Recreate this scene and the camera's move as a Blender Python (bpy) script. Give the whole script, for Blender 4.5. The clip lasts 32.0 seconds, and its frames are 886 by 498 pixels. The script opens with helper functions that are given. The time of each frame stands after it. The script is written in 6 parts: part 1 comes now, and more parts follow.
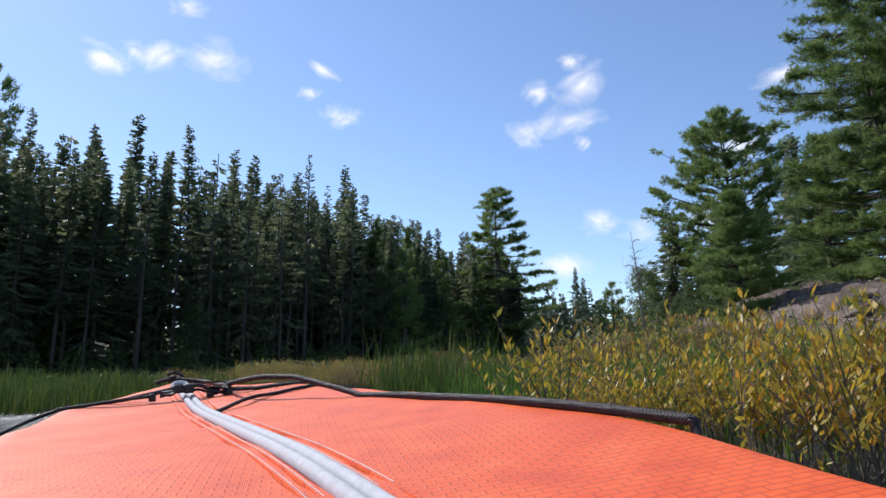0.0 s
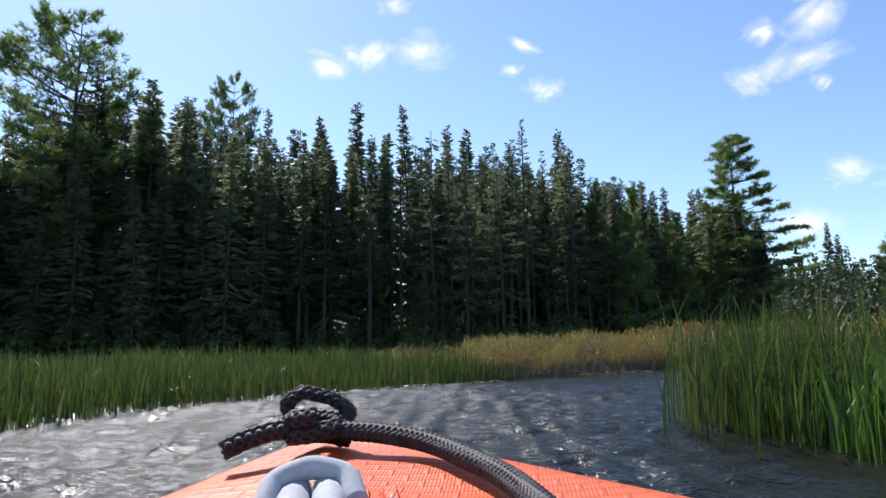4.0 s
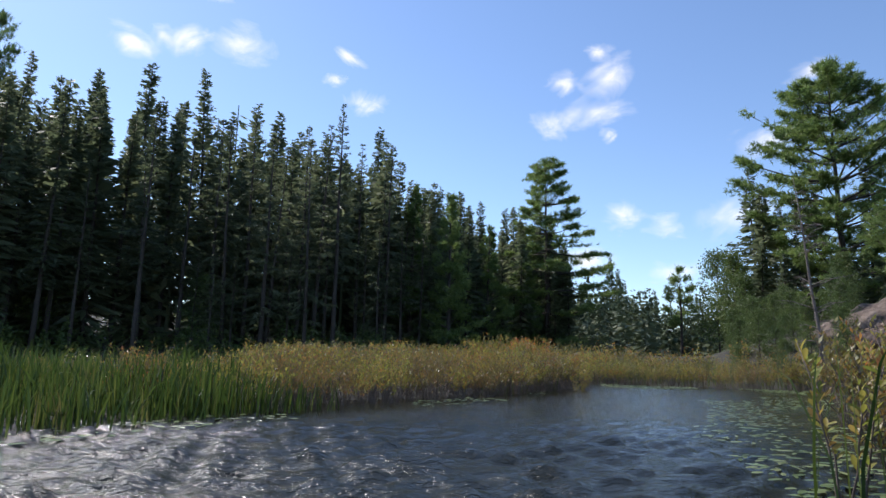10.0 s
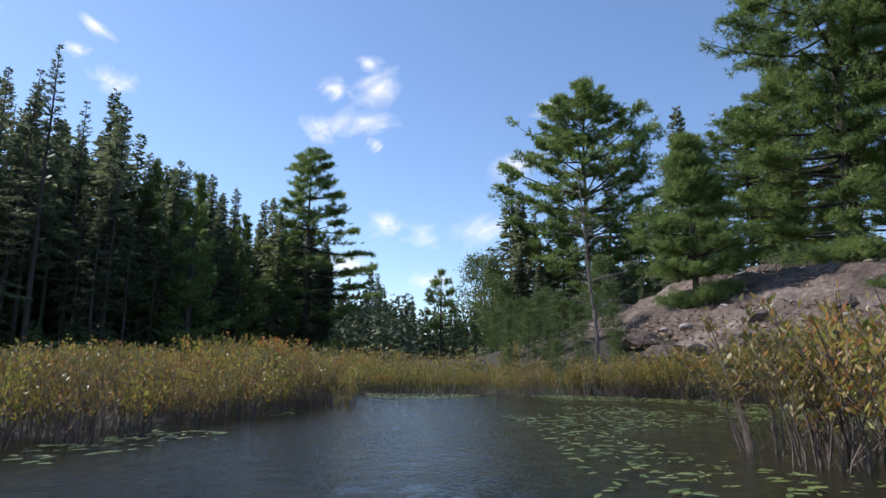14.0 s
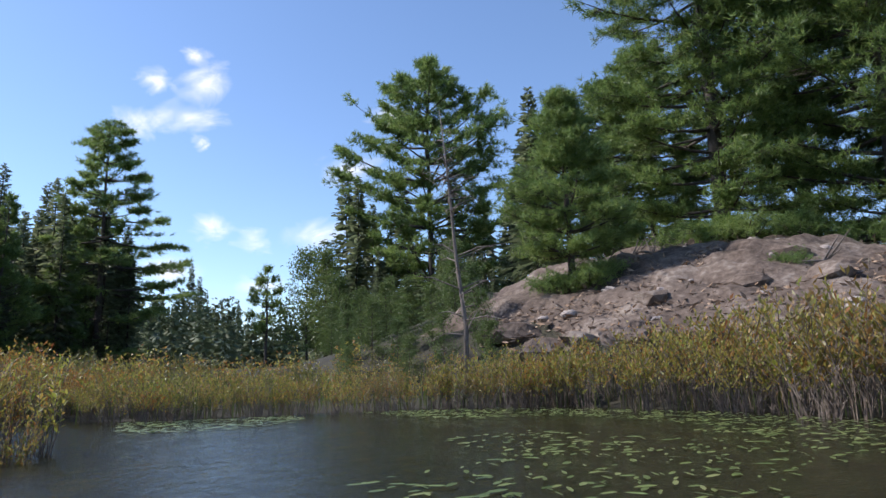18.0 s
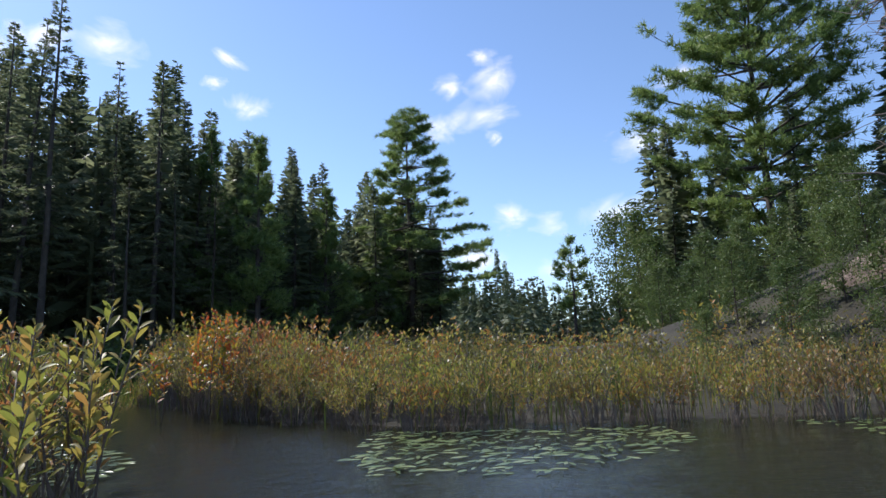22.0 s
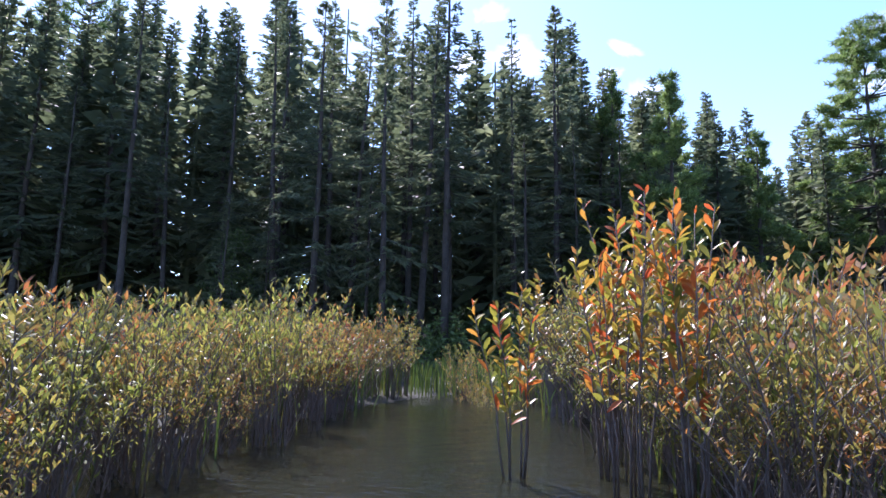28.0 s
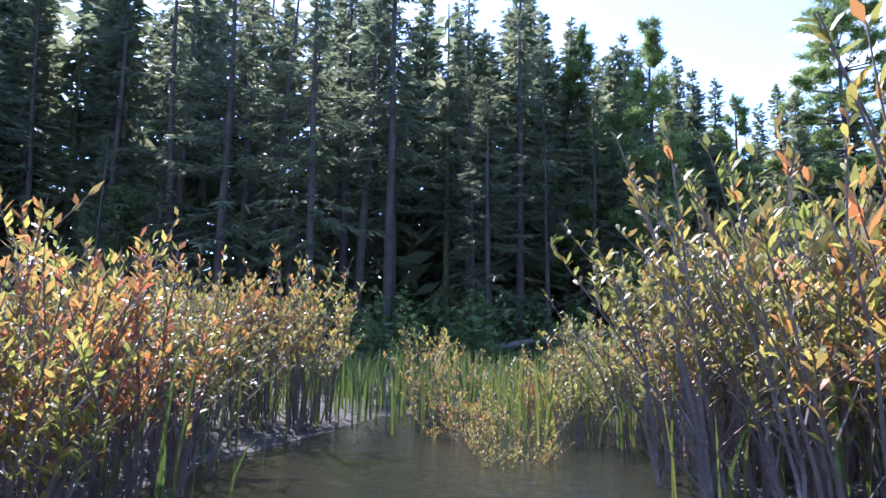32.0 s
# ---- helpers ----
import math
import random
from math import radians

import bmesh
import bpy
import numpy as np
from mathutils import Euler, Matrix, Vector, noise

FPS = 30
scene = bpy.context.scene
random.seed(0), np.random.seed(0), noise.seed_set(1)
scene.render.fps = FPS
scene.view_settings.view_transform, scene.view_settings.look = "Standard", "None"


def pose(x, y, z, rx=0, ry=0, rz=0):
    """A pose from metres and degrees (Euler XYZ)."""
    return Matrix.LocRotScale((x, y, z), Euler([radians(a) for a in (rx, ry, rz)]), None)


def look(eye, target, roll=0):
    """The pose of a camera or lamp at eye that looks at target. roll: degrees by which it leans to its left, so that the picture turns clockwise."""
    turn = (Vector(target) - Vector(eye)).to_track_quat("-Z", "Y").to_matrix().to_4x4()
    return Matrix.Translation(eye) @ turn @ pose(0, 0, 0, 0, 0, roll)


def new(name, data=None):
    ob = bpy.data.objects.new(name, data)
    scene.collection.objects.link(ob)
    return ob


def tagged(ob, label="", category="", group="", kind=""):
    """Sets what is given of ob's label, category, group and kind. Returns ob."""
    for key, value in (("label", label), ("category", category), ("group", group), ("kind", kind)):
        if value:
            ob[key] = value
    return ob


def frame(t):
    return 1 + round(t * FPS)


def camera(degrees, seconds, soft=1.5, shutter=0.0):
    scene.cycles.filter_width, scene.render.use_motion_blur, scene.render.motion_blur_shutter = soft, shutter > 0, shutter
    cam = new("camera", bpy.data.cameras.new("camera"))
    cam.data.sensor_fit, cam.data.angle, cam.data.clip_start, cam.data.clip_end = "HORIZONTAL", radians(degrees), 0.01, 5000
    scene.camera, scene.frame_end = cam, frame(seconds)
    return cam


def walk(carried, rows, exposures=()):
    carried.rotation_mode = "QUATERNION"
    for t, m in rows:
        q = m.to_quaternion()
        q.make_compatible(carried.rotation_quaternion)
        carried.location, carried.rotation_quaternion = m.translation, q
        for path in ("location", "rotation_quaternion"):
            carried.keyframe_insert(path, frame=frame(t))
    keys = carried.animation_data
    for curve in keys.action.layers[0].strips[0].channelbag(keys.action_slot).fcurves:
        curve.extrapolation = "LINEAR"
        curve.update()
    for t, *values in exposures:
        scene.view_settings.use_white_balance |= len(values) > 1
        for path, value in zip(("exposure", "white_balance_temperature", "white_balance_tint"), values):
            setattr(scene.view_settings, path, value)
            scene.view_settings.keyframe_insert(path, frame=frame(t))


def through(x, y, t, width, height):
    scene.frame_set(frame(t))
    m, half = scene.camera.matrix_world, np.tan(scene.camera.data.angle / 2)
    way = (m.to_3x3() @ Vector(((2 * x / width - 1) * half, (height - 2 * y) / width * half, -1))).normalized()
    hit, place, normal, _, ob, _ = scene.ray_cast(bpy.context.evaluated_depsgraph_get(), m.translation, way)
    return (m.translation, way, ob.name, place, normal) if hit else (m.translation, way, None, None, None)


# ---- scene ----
cam = camera(68.5, 32.0)
PATH = [
    (0, (0.000, -0.000, 0.420), (-0.074, 1.965, 0.783), -0.39),
    (0.5, (-0.085, 0.255, 0.419), (-0.355, 2.207, 0.764), -1.96),
    (1, (-0.176, 0.510, 0.420), (-0.609, 2.433, 0.755), -4.37),
    (1.5, (-0.272, 0.769, 0.421), (-0.926, 2.630, 0.750), -3.26),
    (2, (-0.371, 1.008, 0.421), (-1.243, 2.780, 0.740), -1.96),
    (2.5, (-0.466, 1.212, 0.421), (-1.477, 2.912, 0.719), 0.63),
    (3, (-0.551, 1.382, 0.420), (-1.507, 3.114, 0.710), 3.16),
    (3.5, (-0.630, 1.541, 0.419), (-1.318, 3.397, 0.711), -1.15),
    (4.5, (-0.792, 1.945, 0.475), (-1.535, 3.777, 0.768), -1.05),
    (5.5, (-0.979, 2.396, 0.421), (-1.782, 4.203, 0.719), -0.91),
    (6, (-1.059, 2.627, 0.421), (-1.919, 4.407, 0.720), 0.09),
    (6.5, (-1.140, 2.870, 0.421), (-1.767, 4.746, 0.719), -2.95),
    (7, (-1.221, 3.127, 0.421), (-1.743, 5.034, 0.726), -2.44),
    (7.5, (-1.297, 3.383, 0.421), (-1.758, 5.304, 0.728), -0.67),
    (8, (-1.364, 3.634, 0.421), (-1.720, 5.578, 0.727), 1.31),
    (8.5, (-1.431, 3.920, 0.420), (-1.567, 5.890, 0.735), -3.47),
    (9, (-1.500, 4.254, 0.420), (-1.525, 6.229, 0.733), -3.58),
    (9.5, (-1.561, 4.605, 0.421), (-1.686, 6.575, 0.746), 1.64),
    (10, (-1.593, 4.920, 0.421), (-1.731, 6.887, 0.753), 1.45),
    (10.5, (-1.598, 5.207, 0.420), (-1.560, 7.179, 0.749), -2.78),
    (11, (-1.591, 5.506, 0.420), (-1.417, 7.471, 0.748), -3.75),
    (11.5, (-1.573, 5.812, 0.420), (-1.322, 7.769, 0.747), 0.33),
    (12, (-1.547, 6.126, 0.418), (-1.176, 8.062, 0.757), 2.10),
    (12.5, (-1.510, 6.453, 0.418), (-0.914, 8.330, 0.768), -2.56),
    (13, (-1.466, 6.799, 0.418), (-0.765, 8.640, 0.760), -4.40),
    (13.5, (-1.404, 7.171, 0.419), (-0.818, 9.049, 0.776), 0.31),
    (14, (-1.323, 7.551, 0.419), (-0.747, 9.432, 0.779), 0.75),
    (14.5, (-1.220, 7.935, 0.419), (-0.500, 9.766, 0.780), -1.02),
    (16.5, (-0.656, 9.455, 0.421), (0.234, 11.205, 0.800), 0.02),
    (17, (-0.472, 9.822, 0.421), (0.506, 11.526, 0.798), -2.87),
    (17.5, (-0.293, 10.202, 0.421), (0.761, 11.859, 0.797), -2.98),
    (18, (-0.128, 10.600, 0.421), (0.907, 12.271, 0.795), -1.47),
    (18.5, (0.027, 11.018, 0.419), (0.975, 12.738, 0.799), 0.66),
    (19, (0.169, 11.427, 0.419), (1.095, 13.159, 0.797), -2.64),
    (19.5, (0.297, 11.821, 0.419), (1.185, 13.575, 0.789), -2.14),
    (20, (0.406, 12.214, 0.418), (1.202, 14.012, 0.780), -3.10),
    (20.5, (0.495, 12.613, 0.418), (1.158, 14.465, 0.775), -2.96),
    (21, (0.562, 13.024, 0.420), (1.070, 14.926, 0.773), -2.22),
    (21.5, (0.625, 13.433, 0.419), (0.974, 15.372, 0.764), -2.33),
    (22, (0.660, 13.800, 0.421), (0.850, 15.761, 0.763), -2.28),
    (22.5, (0.655, 14.135, 0.423), (0.714, 16.106, 0.761), -3.96),
    (23, (0.618, 14.468, 0.421), (0.529, 16.438, 0.751), -2.79),
    (23.5, (0.562, 14.794, 0.421), (0.288, 16.748, 0.749), -2.96),
    (24, (0.514, 15.089, 0.421), (0.103, 17.020, 0.743), -2.09),
    (24.5, (0.466, 15.364, 0.420), (0.059, 17.297, 0.731), -2.37),
    (25, (0.404, 15.651, 0.420), (0.023, 17.590, 0.728), -4.29),
    (25.5, (0.326, 15.967, 0.419), (-0.143, 17.888, 0.724), -3.66),
    (26, (0.237, 16.273, 0.418), (-0.432, 18.132, 0.730), -2.21),
    (26.5, (0.133, 16.564, 0.419), (-0.660, 18.373, 0.731), -0.87),
    (28.5, (-0.525, 17.837, 0.420), (-1.580, 19.508, 0.735), 0.23),
    (29, (-0.731, 18.167, 0.421), (-1.873, 19.781, 0.727), 0.05),
    (29.5, (-0.914, 18.485, 0.416), (-2.093, 20.072, 0.720), 1.32),
    (30, (-1.140, 18.754, 0.419), (-2.319, 20.341, 0.717), 2.30),
    (30.5, (-1.311, 19.037, 0.424), (-2.389, 20.696, 0.723), 1.61),
    (31, (-1.486, 19.341, 0.421), (-2.420, 21.083, 0.722), -4.79),
    (31.5, (-1.662, 19.664, 0.420), (-2.543, 21.436, 0.710), -2.70),
    (32, (-1.837, 19.996, 0.420), (-2.644, 21.803, 0.709), 0.68),
]
EXPOSURES = [(0, 0.1, 6250, 14), (3, 0.3, 6250, 14), (9, 0.22, 6250, 14), (13, 0.16, 6250, 14), (19, 0.36, 6250, 14), (23, 0.3, 6250, 14), (26, 0.8, 6150, 22), (29, 1.5, 5550, 26), (32, 1.9, 5500, 30)]
walk(cam, [(t, look(eye, target, roll)) for t, eye, target, roll in PATH], EXPOSURES)

# ---- light ----
SUN_AZ, SUN_EL = 52.0, 46.0      # degrees left of +y, and above the horizon
world = bpy.data.worlds.new("sky_world")
world.use_nodes = True
scene.world = world
sky = world.node_tree.nodes.new("ShaderNodeTexSky")
sky.sky_type, sky.sun_disc = "NISHITA", False
sky.sun_elevation, sky.sun_rotation = radians(SUN_EL), radians(360 - SUN_AZ)
sky.air_density, sky.dust_density, sky.ozone_density, sky.altitude = 1.0, 0.3, 3.5, 300
world.node_tree.nodes["Background"].inputs[1].default_value = 0.162
world.node_tree.links.new(sky.outputs[0], world.node_tree.nodes["Background"].inputs[0])
sun = new("sun", bpy.data.lights.new("sun", "SUN"))
sun.data.energy, sun.data.angle, sun.data.color = 4.6, radians(0.5), (1.0, 0.95, 0.87)
sun_way = Vector((-math.sin(radians(SUN_AZ)) * math.cos(radians(SUN_EL)), math.cos(radians(SUN_AZ)) * math.cos(radians(SUN_EL)), math.sin(radians(SUN_EL))))
sun.matrix_world = look(sun_way * 60, (0, 0, 0))


# ---- materials ----
def material(name):
    m = bpy.data.materials.new(name)
    m.use_nodes = True
    nt = m.node_tree
    bsdf = nt.nodes["Principled BSDF"]
    return m, nt, nt.nodes, nt.links, bsdf


def noise_node(nt, scale, detail=4.0, rough=0.55, coord=None):
    n = nt.nodes.new("ShaderNodeTexNoise")
    n.inputs["Scale"].default_value, n.inputs["Detail"].default_value, n.inputs["Roughness"].default_value = scale, detail, rough
    if coord is not None:
        nt.links.new(coord, n.inputs["Vector"])
    return n


def ramp_node(nt, fac, stops):
    r = nt.nodes.new("ShaderNodeValToRGB")
    while len(r.color_ramp.elements) < len(stops):
        r.color_ramp.elements.new(0.5)
    for e, (p, c) in zip(r.color_ramp.elements, stops):
        e.position, e.color = p, (*c, 1)
    nt.links.new(fac, r.inputs[0])
    return r


def bump_node(nt, height, strength, distance, bsdf):
    b = nt.nodes.new("ShaderNodeBump")
    b.inputs["Strength"].default_value, b.inputs["Distance"].default_value = strength, distance
    nt.links.new(height, b.inputs["Height"])
    nt.links.new(b.outputs[0], bsdf.inputs["Normal"])
    return b


def coord_node(nt, kind="Object"):
    return nt.nodes.new("ShaderNodeTexCoord").outputs[kind]


def mix_value(nt, a, b, fac):
    m = nt.nodes.new("ShaderNodeMix")
    m.inputs[0].default_value = fac
    nt.links.new(a, m.inputs[2])
    nt.links.new(b, m.inputs[3])
    return m.outputs[0]


def noisy(name, stops, scale, roughness=0.8, bump=0.3, distance=0.02, fine=6.0, metal=0.0, spec=0.5):
    """A surface with a colour ramp over two scales of noise and a relief of the same."""
    m, nt, nodes, links, bsdf = material(name)
    c = coord_node(nt)
    a, b = noise_node(nt, scale, 5, 0.6, c), noise_node(nt, scale * fine, 4, 0.6, c)
    f = mix_value(nt, a.outputs[0], b.outputs[0], 0.4)
    links.new(ramp_node(nt, f, stops).outputs[0], bsdf.inputs["Base Color"])
    bsdf.inputs["Roughness"].default_value, bsdf.inputs["Metallic"].default_value = roughness, metal
    bsdf.inputs["Specular IOR Level"].default_value = spec
    if bump:
        bump_node(nt, f, bump, distance, bsdf)
    return m


def foliage(name, stops, through=0.35, roughness=0.5, spec=0.4, patch=0.6, by_tree=0.25):
    """Leaves or needles: colour by leaf, by patch and by plant, with light that comes through."""
    m, nt, nodes, links, bsdf = material(name)
    geo, info = nodes.new("ShaderNodeNewGeometry"), nodes.new("ShaderNodeObjectInfo")
    n = noise_node(nt, patch, 3, 0.6, geo.outputs["Position"])
    f = mix_value(nt, geo.outputs["Random Per Island"], n.outputs[0], 0.5)
    f = mix_value(nt, f, info.outputs["Random"], by_tree)
    r = ramp_node(nt, f, stops)
    links.new(r.outputs[0], bsdf.inputs["Base Color"])
    bsdf.inputs["Roughness"].default_value, bsdf.inputs["Specular IOR Level"].default_value = roughness, spec
    t = nodes.new("ShaderNodeBsdfTranslucent")
    links.new(r.outputs[0], t.inputs[0])
    mix = nodes.new("ShaderNodeMixShader")
    mix.inputs[0].default_value = through
    links.new(bsdf.outputs[0], mix.inputs[1])
    links.new(t.outputs[0], mix.inputs[2])
    links.new(mix.outputs[0], nodes["Material Output"].inputs[0])
    return m


SPRUCE = foliage("spruce_needles", [(0.22, (0.070, 0.090, 0.050)), (0.5, (0.132, 0.162, 0.084)), (0.78, (0.225, 0.245, 0.130))], 0.58, 0.5, 0.35, 0.35)
# spruce colours darkened: the shade within the far crowns is put into the ramp
SHADED_BOUGHS = foliage("dense_spruce_boughs", [(0.22, (0.042, 0.062, 0.030)), (0.5, (0.085, 0.108, 0.050)), (0.78, (0.15, 0.165, 0.080))], 0.12, 0.6, 0.25, 0.35)
PINE = foliage("pine_needles", [(0.22, (0.075, 0.125, 0.042)), (0.5, (0.165, 0.245, 0.068)), (0.78, (0.31, 0.38, 0.115))], 0.48, 0.45, 0.4, 0.5)
DECID = foliage("broad_leaves", [(0.25, (0.06, 0.10, 0.03)), (0.55, (0.11, 0.16, 0.045)), (0.8, (0.17, 0.21, 0.06))], 0.4, 0.45, 0.4, 0.7)
SHRUB = foliage("shrub_leaves", [(0.2, (0.13, 0.165, 0.036)), (0.40, (0.25, 0.275, 0.052)), (0.54, (0.36, 0.315, 0.07)), (0.64, (0.38, 0.255, 0.07)), (0.75, (0.43, 0.165, 0.05)), (0.84, (0.19, 0.11, 0.06))], 0.5, 0.48, 0.42, 1.3, 0.3)
YELLOW = foliage("yellow_shrub_leaves", [(0.25, (0.18, 0.20, 0.03)), (0.45, (0.42, 0.33, 0.04)), (0.65, (0.58, 0.38, 0.045)), (0.8, (0.52, 0.20, 0.03))], 0.48, 0.45, 0.45, 1.3, 0.2)
ORANGE = foliage("orange_leaves", [(0.2, (0.15, 0.17, 0.03)), (0.42, (0.30, 0.26, 0.035)), (0.58, (0.44, 0.26, 0.04)), (0.70, (0.55, 0.17, 0.03)), (0.82, (0.50, 0.09, 0.03))], 0.5, 0.4, 0.45, 9.0, 0.6)
FLAME = foliage("turning_shrub_leaves", [(0.2, (0.12, 0.145, 0.035)), (0.42, (0.23, 0.23, 0.055)), (0.58, (0.33, 0.24, 0.055)), (0.70, (0.42, 0.17, 0.05)), (0.82, (0.33, 0.10, 0.05))], 0.5, 0.48, 0.42, 1.6, 0.35)
RUST = foliage("rust_shrub_leaves", [(0.25, (0.12, 0.13, 0.038)), (0.5, (0.235, 0.205, 0.055)), (0.7, (0.33, 0.19, 0.06)), (0.82, (0.40, 0.14, 0.06))], 0.35, 0.42, 0.5, 0.9, 0.3)
REED = foliage("reed_blades", [(0.25, (0.06, 0.115, 0.018)), (0.5, (0.10, 0.19, 0.025)), (0.72, (0.16, 0.25, 0.04)), (0.85, (0.32, 0.28, 0.09))], 0.4, 0.4, 0.5, 0.9, 0.05)
SEDGE = foliage("sedge_blades", [(0.25, (0.055, 0.085, 0.02)), (0.5, (0.10, 0.15, 0.028)), (0.70, (0.17, 0.18, 0.042)), (0.86, (0.26, 0.19, 0.075))], 0.35, 0.5, 0.4, 0.5, 0.05)
DARK_SEDGE = foliage("dark_sedge_blades", [(0.25, (0.032, 0.056, 0.012)), (0.5, (0.062, 0.105, 0.018)), (0.7, (0.11, 0.145, 0.03)), (0.84, (0.20, 0.16, 0.06))], 0.4, 0.45, 0.4, 0.9, 0.05)
PADS = foliage("floating_leaves", [(0.25, (0.09, 0.13, 0.04)), (0.55, (0.17, 0.22, 0.07)), (0.8, (0.28, 0.30, 0.12))], 0.1, 0.3, 0.6, 1.2, 0.05)
STEM = noisy("shrub_stems", [(0.3, (0.065, 0.048, 0.039)), (0.55, (0.16, 0.122, 0.098)), (0.75, (0.33, 0.275, 0.235))], 9, 0.7, 0.3, 0.002)
BARK = noisy("spruce_bark", [(0.3, (0.03, 0.024, 0.019)), (0.7, (0.095, 0.078, 0.064))], 5, 0.9, 0.8, 0.02)
PINE_BARK = noisy("pine_bark", [(0.3, (0.035, 0.028, 0.023)), (0.7, (0.115, 0.09, 0.075))], 4, 0.9, 0.8, 0.03)
DEADWOOD = noisy("dead_wood", [(0.3, (0.085, 0.066, 0.056)), (0.7, (0.24, 0.20, 0.175))], 8, 0.85, 0.5, 0.01)
ROCK = noisy("granite", [(0.36, (0.030, 0.020, 0.014)), (0.45, (0.082, 0.056, 0.042)), (0.54, (0.145, 0.107, 0.085)), (0.66, (0.29, 0.24, 0.20))], 0.9, 0.9, 0.8, 0.10, 12.0)
STONE = noisy("loose_stone", [(0.3, (0.22, 0.18, 0.16)), (0.7, (0.45, 0.39, 0.36))], 6, 0.85, 0.6, 0.02)
LITTER = noisy("dry_litter", [(0.3, (0.13, 0.075, 0.045)), (0.5, (0.27, 0.18, 0.12)), (0.7, (0.48, 0.40, 0.31))], 7, 0.9, 0.0)
MOULD = noisy("forest_floor", [(0.3, (0.014, 0.012, 0.008)), (0.5, (0.030, 0.026, 0.015)), (0.7, (0.055, 0.050, 0.025))], 0.6, 0.95, 0.8, 0.1, 12.0)


def water_material():
    """Dark water; the open reach is ruffled by the wind, the creek between the banks is smoother."""
    m, nt, nodes, links, bsdf = material("lake_water")
    c = coord_node(nt)
    v = nodes.new("ShaderNodeMapping")
    v.inputs["Scale"].default_value = (1.0, 1.7, 1.0)
    v.inputs["Rotation"].default_value = (0, 0, radians(-40))
    links.new(c, v.inputs[0])
    a, b = noise_node(nt, 13.0, 3, 0.6, v.outputs[0]), noise_node(nt, 34.0, 3, 0.6, v.outputs[0])
    a.inputs["Distortion"].default_value = 0.5
    f = mix_value(nt, a.outputs[0], b.outputs[0], 0.4)
    xyz, open_x, open_y, both = nodes.new("ShaderNodeSeparateXYZ"), nodes.new("ShaderNodeMapRange"), nodes.new("ShaderNodeMapRange"), nodes.new("ShaderNodeMath")
    links.new(c, xyz.inputs[0])
    for node, axis, lo, hi in ((open_x, 0, 0.6, -1.4), (open_y, 1, 10.5, 7.5)):
        links.new(xyz.outputs[axis], node.inputs[0])
        node.inputs[1].default_value, node.inputs[2].default_value = lo, hi
    both.operation = "MULTIPLY"
    links.new(open_x.outputs[0], both.inputs[0])
    links.new(open_y.outputs[0], both.inputs[1])
    rough = nodes.new("ShaderNodeMapRange")
    rough.inputs[3].default_value, rough.inputs[4].default_value = 0.06, 0.24
    links.new(both.outputs[0], rough.inputs[0])
    links.new(rough.outputs[0], bsdf.inputs["Roughness"])
    deep = nodes.new("ShaderNodeMapRange")
    deep.inputs[3].default_value, deep.inputs[4].default_value = 0.35, 1.0
    links.new(both.outputs[0], deep.inputs[0])
    bump = bump_node(nt, f, 0.8, 0.034, bsdf)
    links.new(deep.outputs[0], bump.inputs["Strength"])
    bsdf.inputs["Base Color"].default_value = (0.016, 0.017, 0.010, 1)
    bsdf.inputs["IOR"].default_value = 1.33
    return m


WATER = water_material()


def fabric_material():
    m, nt, nodes, links, bsdf = material("orange_fabric")
    c = coord_node(nt)
    v = nodes.new("ShaderNodeMapping")
    v.inputs["Rotation"].default_value = (0, 0, radians(14))
    links.new(c, v.inputs[0])
    br = nodes.new("ShaderNodeTexBrick")
    br.inputs["Scale"].default_value, br.inputs["Mortar Size"].default_value, br.inputs["Mortar Smooth"].default_value = 24, 0.05, 1.0
    links.new(v.outputs[0], br.inputs[0])
    wv = nodes.new("ShaderNodeTexWave")
    wv.inputs["Scale"].default_value, wv.inputs["Distortion"].default_value = 150, 1.5
    links.new(v.outputs[0], wv.inputs[0])
    n = noise_node(nt, 16, 4, 0.6, c)
    tone = nodes.new("ShaderNodeMix")
    tone.data_type = "RGBA"
    weave = nodes.new("ShaderNodeMath")
    weave.operation, weave.inputs[1].default_value = "MULTIPLY", 0.55
    links.new(br.outputs["Fac"], weave.inputs[0])
    links.new(weave.outputs[0], tone.inputs[0])
    links.new(ramp_node(nt, n.outputs[0], [(0.3, (0.68, 0.088, 0.014)), (0.55, (0.82, 0.130, 0.022)), (0.75, (0.88, 0.18, 0.045))]).outputs[0], tone.inputs[6])
    tone.inputs[7].default_value = (0.42, 0.045, 0.012, 1)
    links.new(tone.outputs[2], bsdf.inputs["Base Color"])
    f = mix_value(nt, br.outputs["Fac"], wv.outputs[1], 0.22)
    bump_node(nt, f, 0.5, 0.0009, bsdf)
    bsdf.inputs["Roughness"].default_value = 0.5
    bsdf.inputs["Specular IOR Level"].default_value = 0.45
    return m


def rope_material():
    m, nt, nodes, links, bsdf = material("braided_rope_fibre")
    n = noise_node(nt, 120, 3, 0.6, coord_node(nt))
    links.new(ramp_node(nt, n.outputs[0], [(0.3, (0.012, 0.010, 0.012)), (0.7, (0.042, 0.036, 0.038))]).outputs[0], bsdf.inputs["Base Color"])
    bsdf.inputs["Roughness"].default_value = 0.6
    bsdf.inputs["Specular IOR Level"].default_value = 0.35
    bump_node(nt, n.outputs[0], 0.3, 0.001, bsdf)
    return m


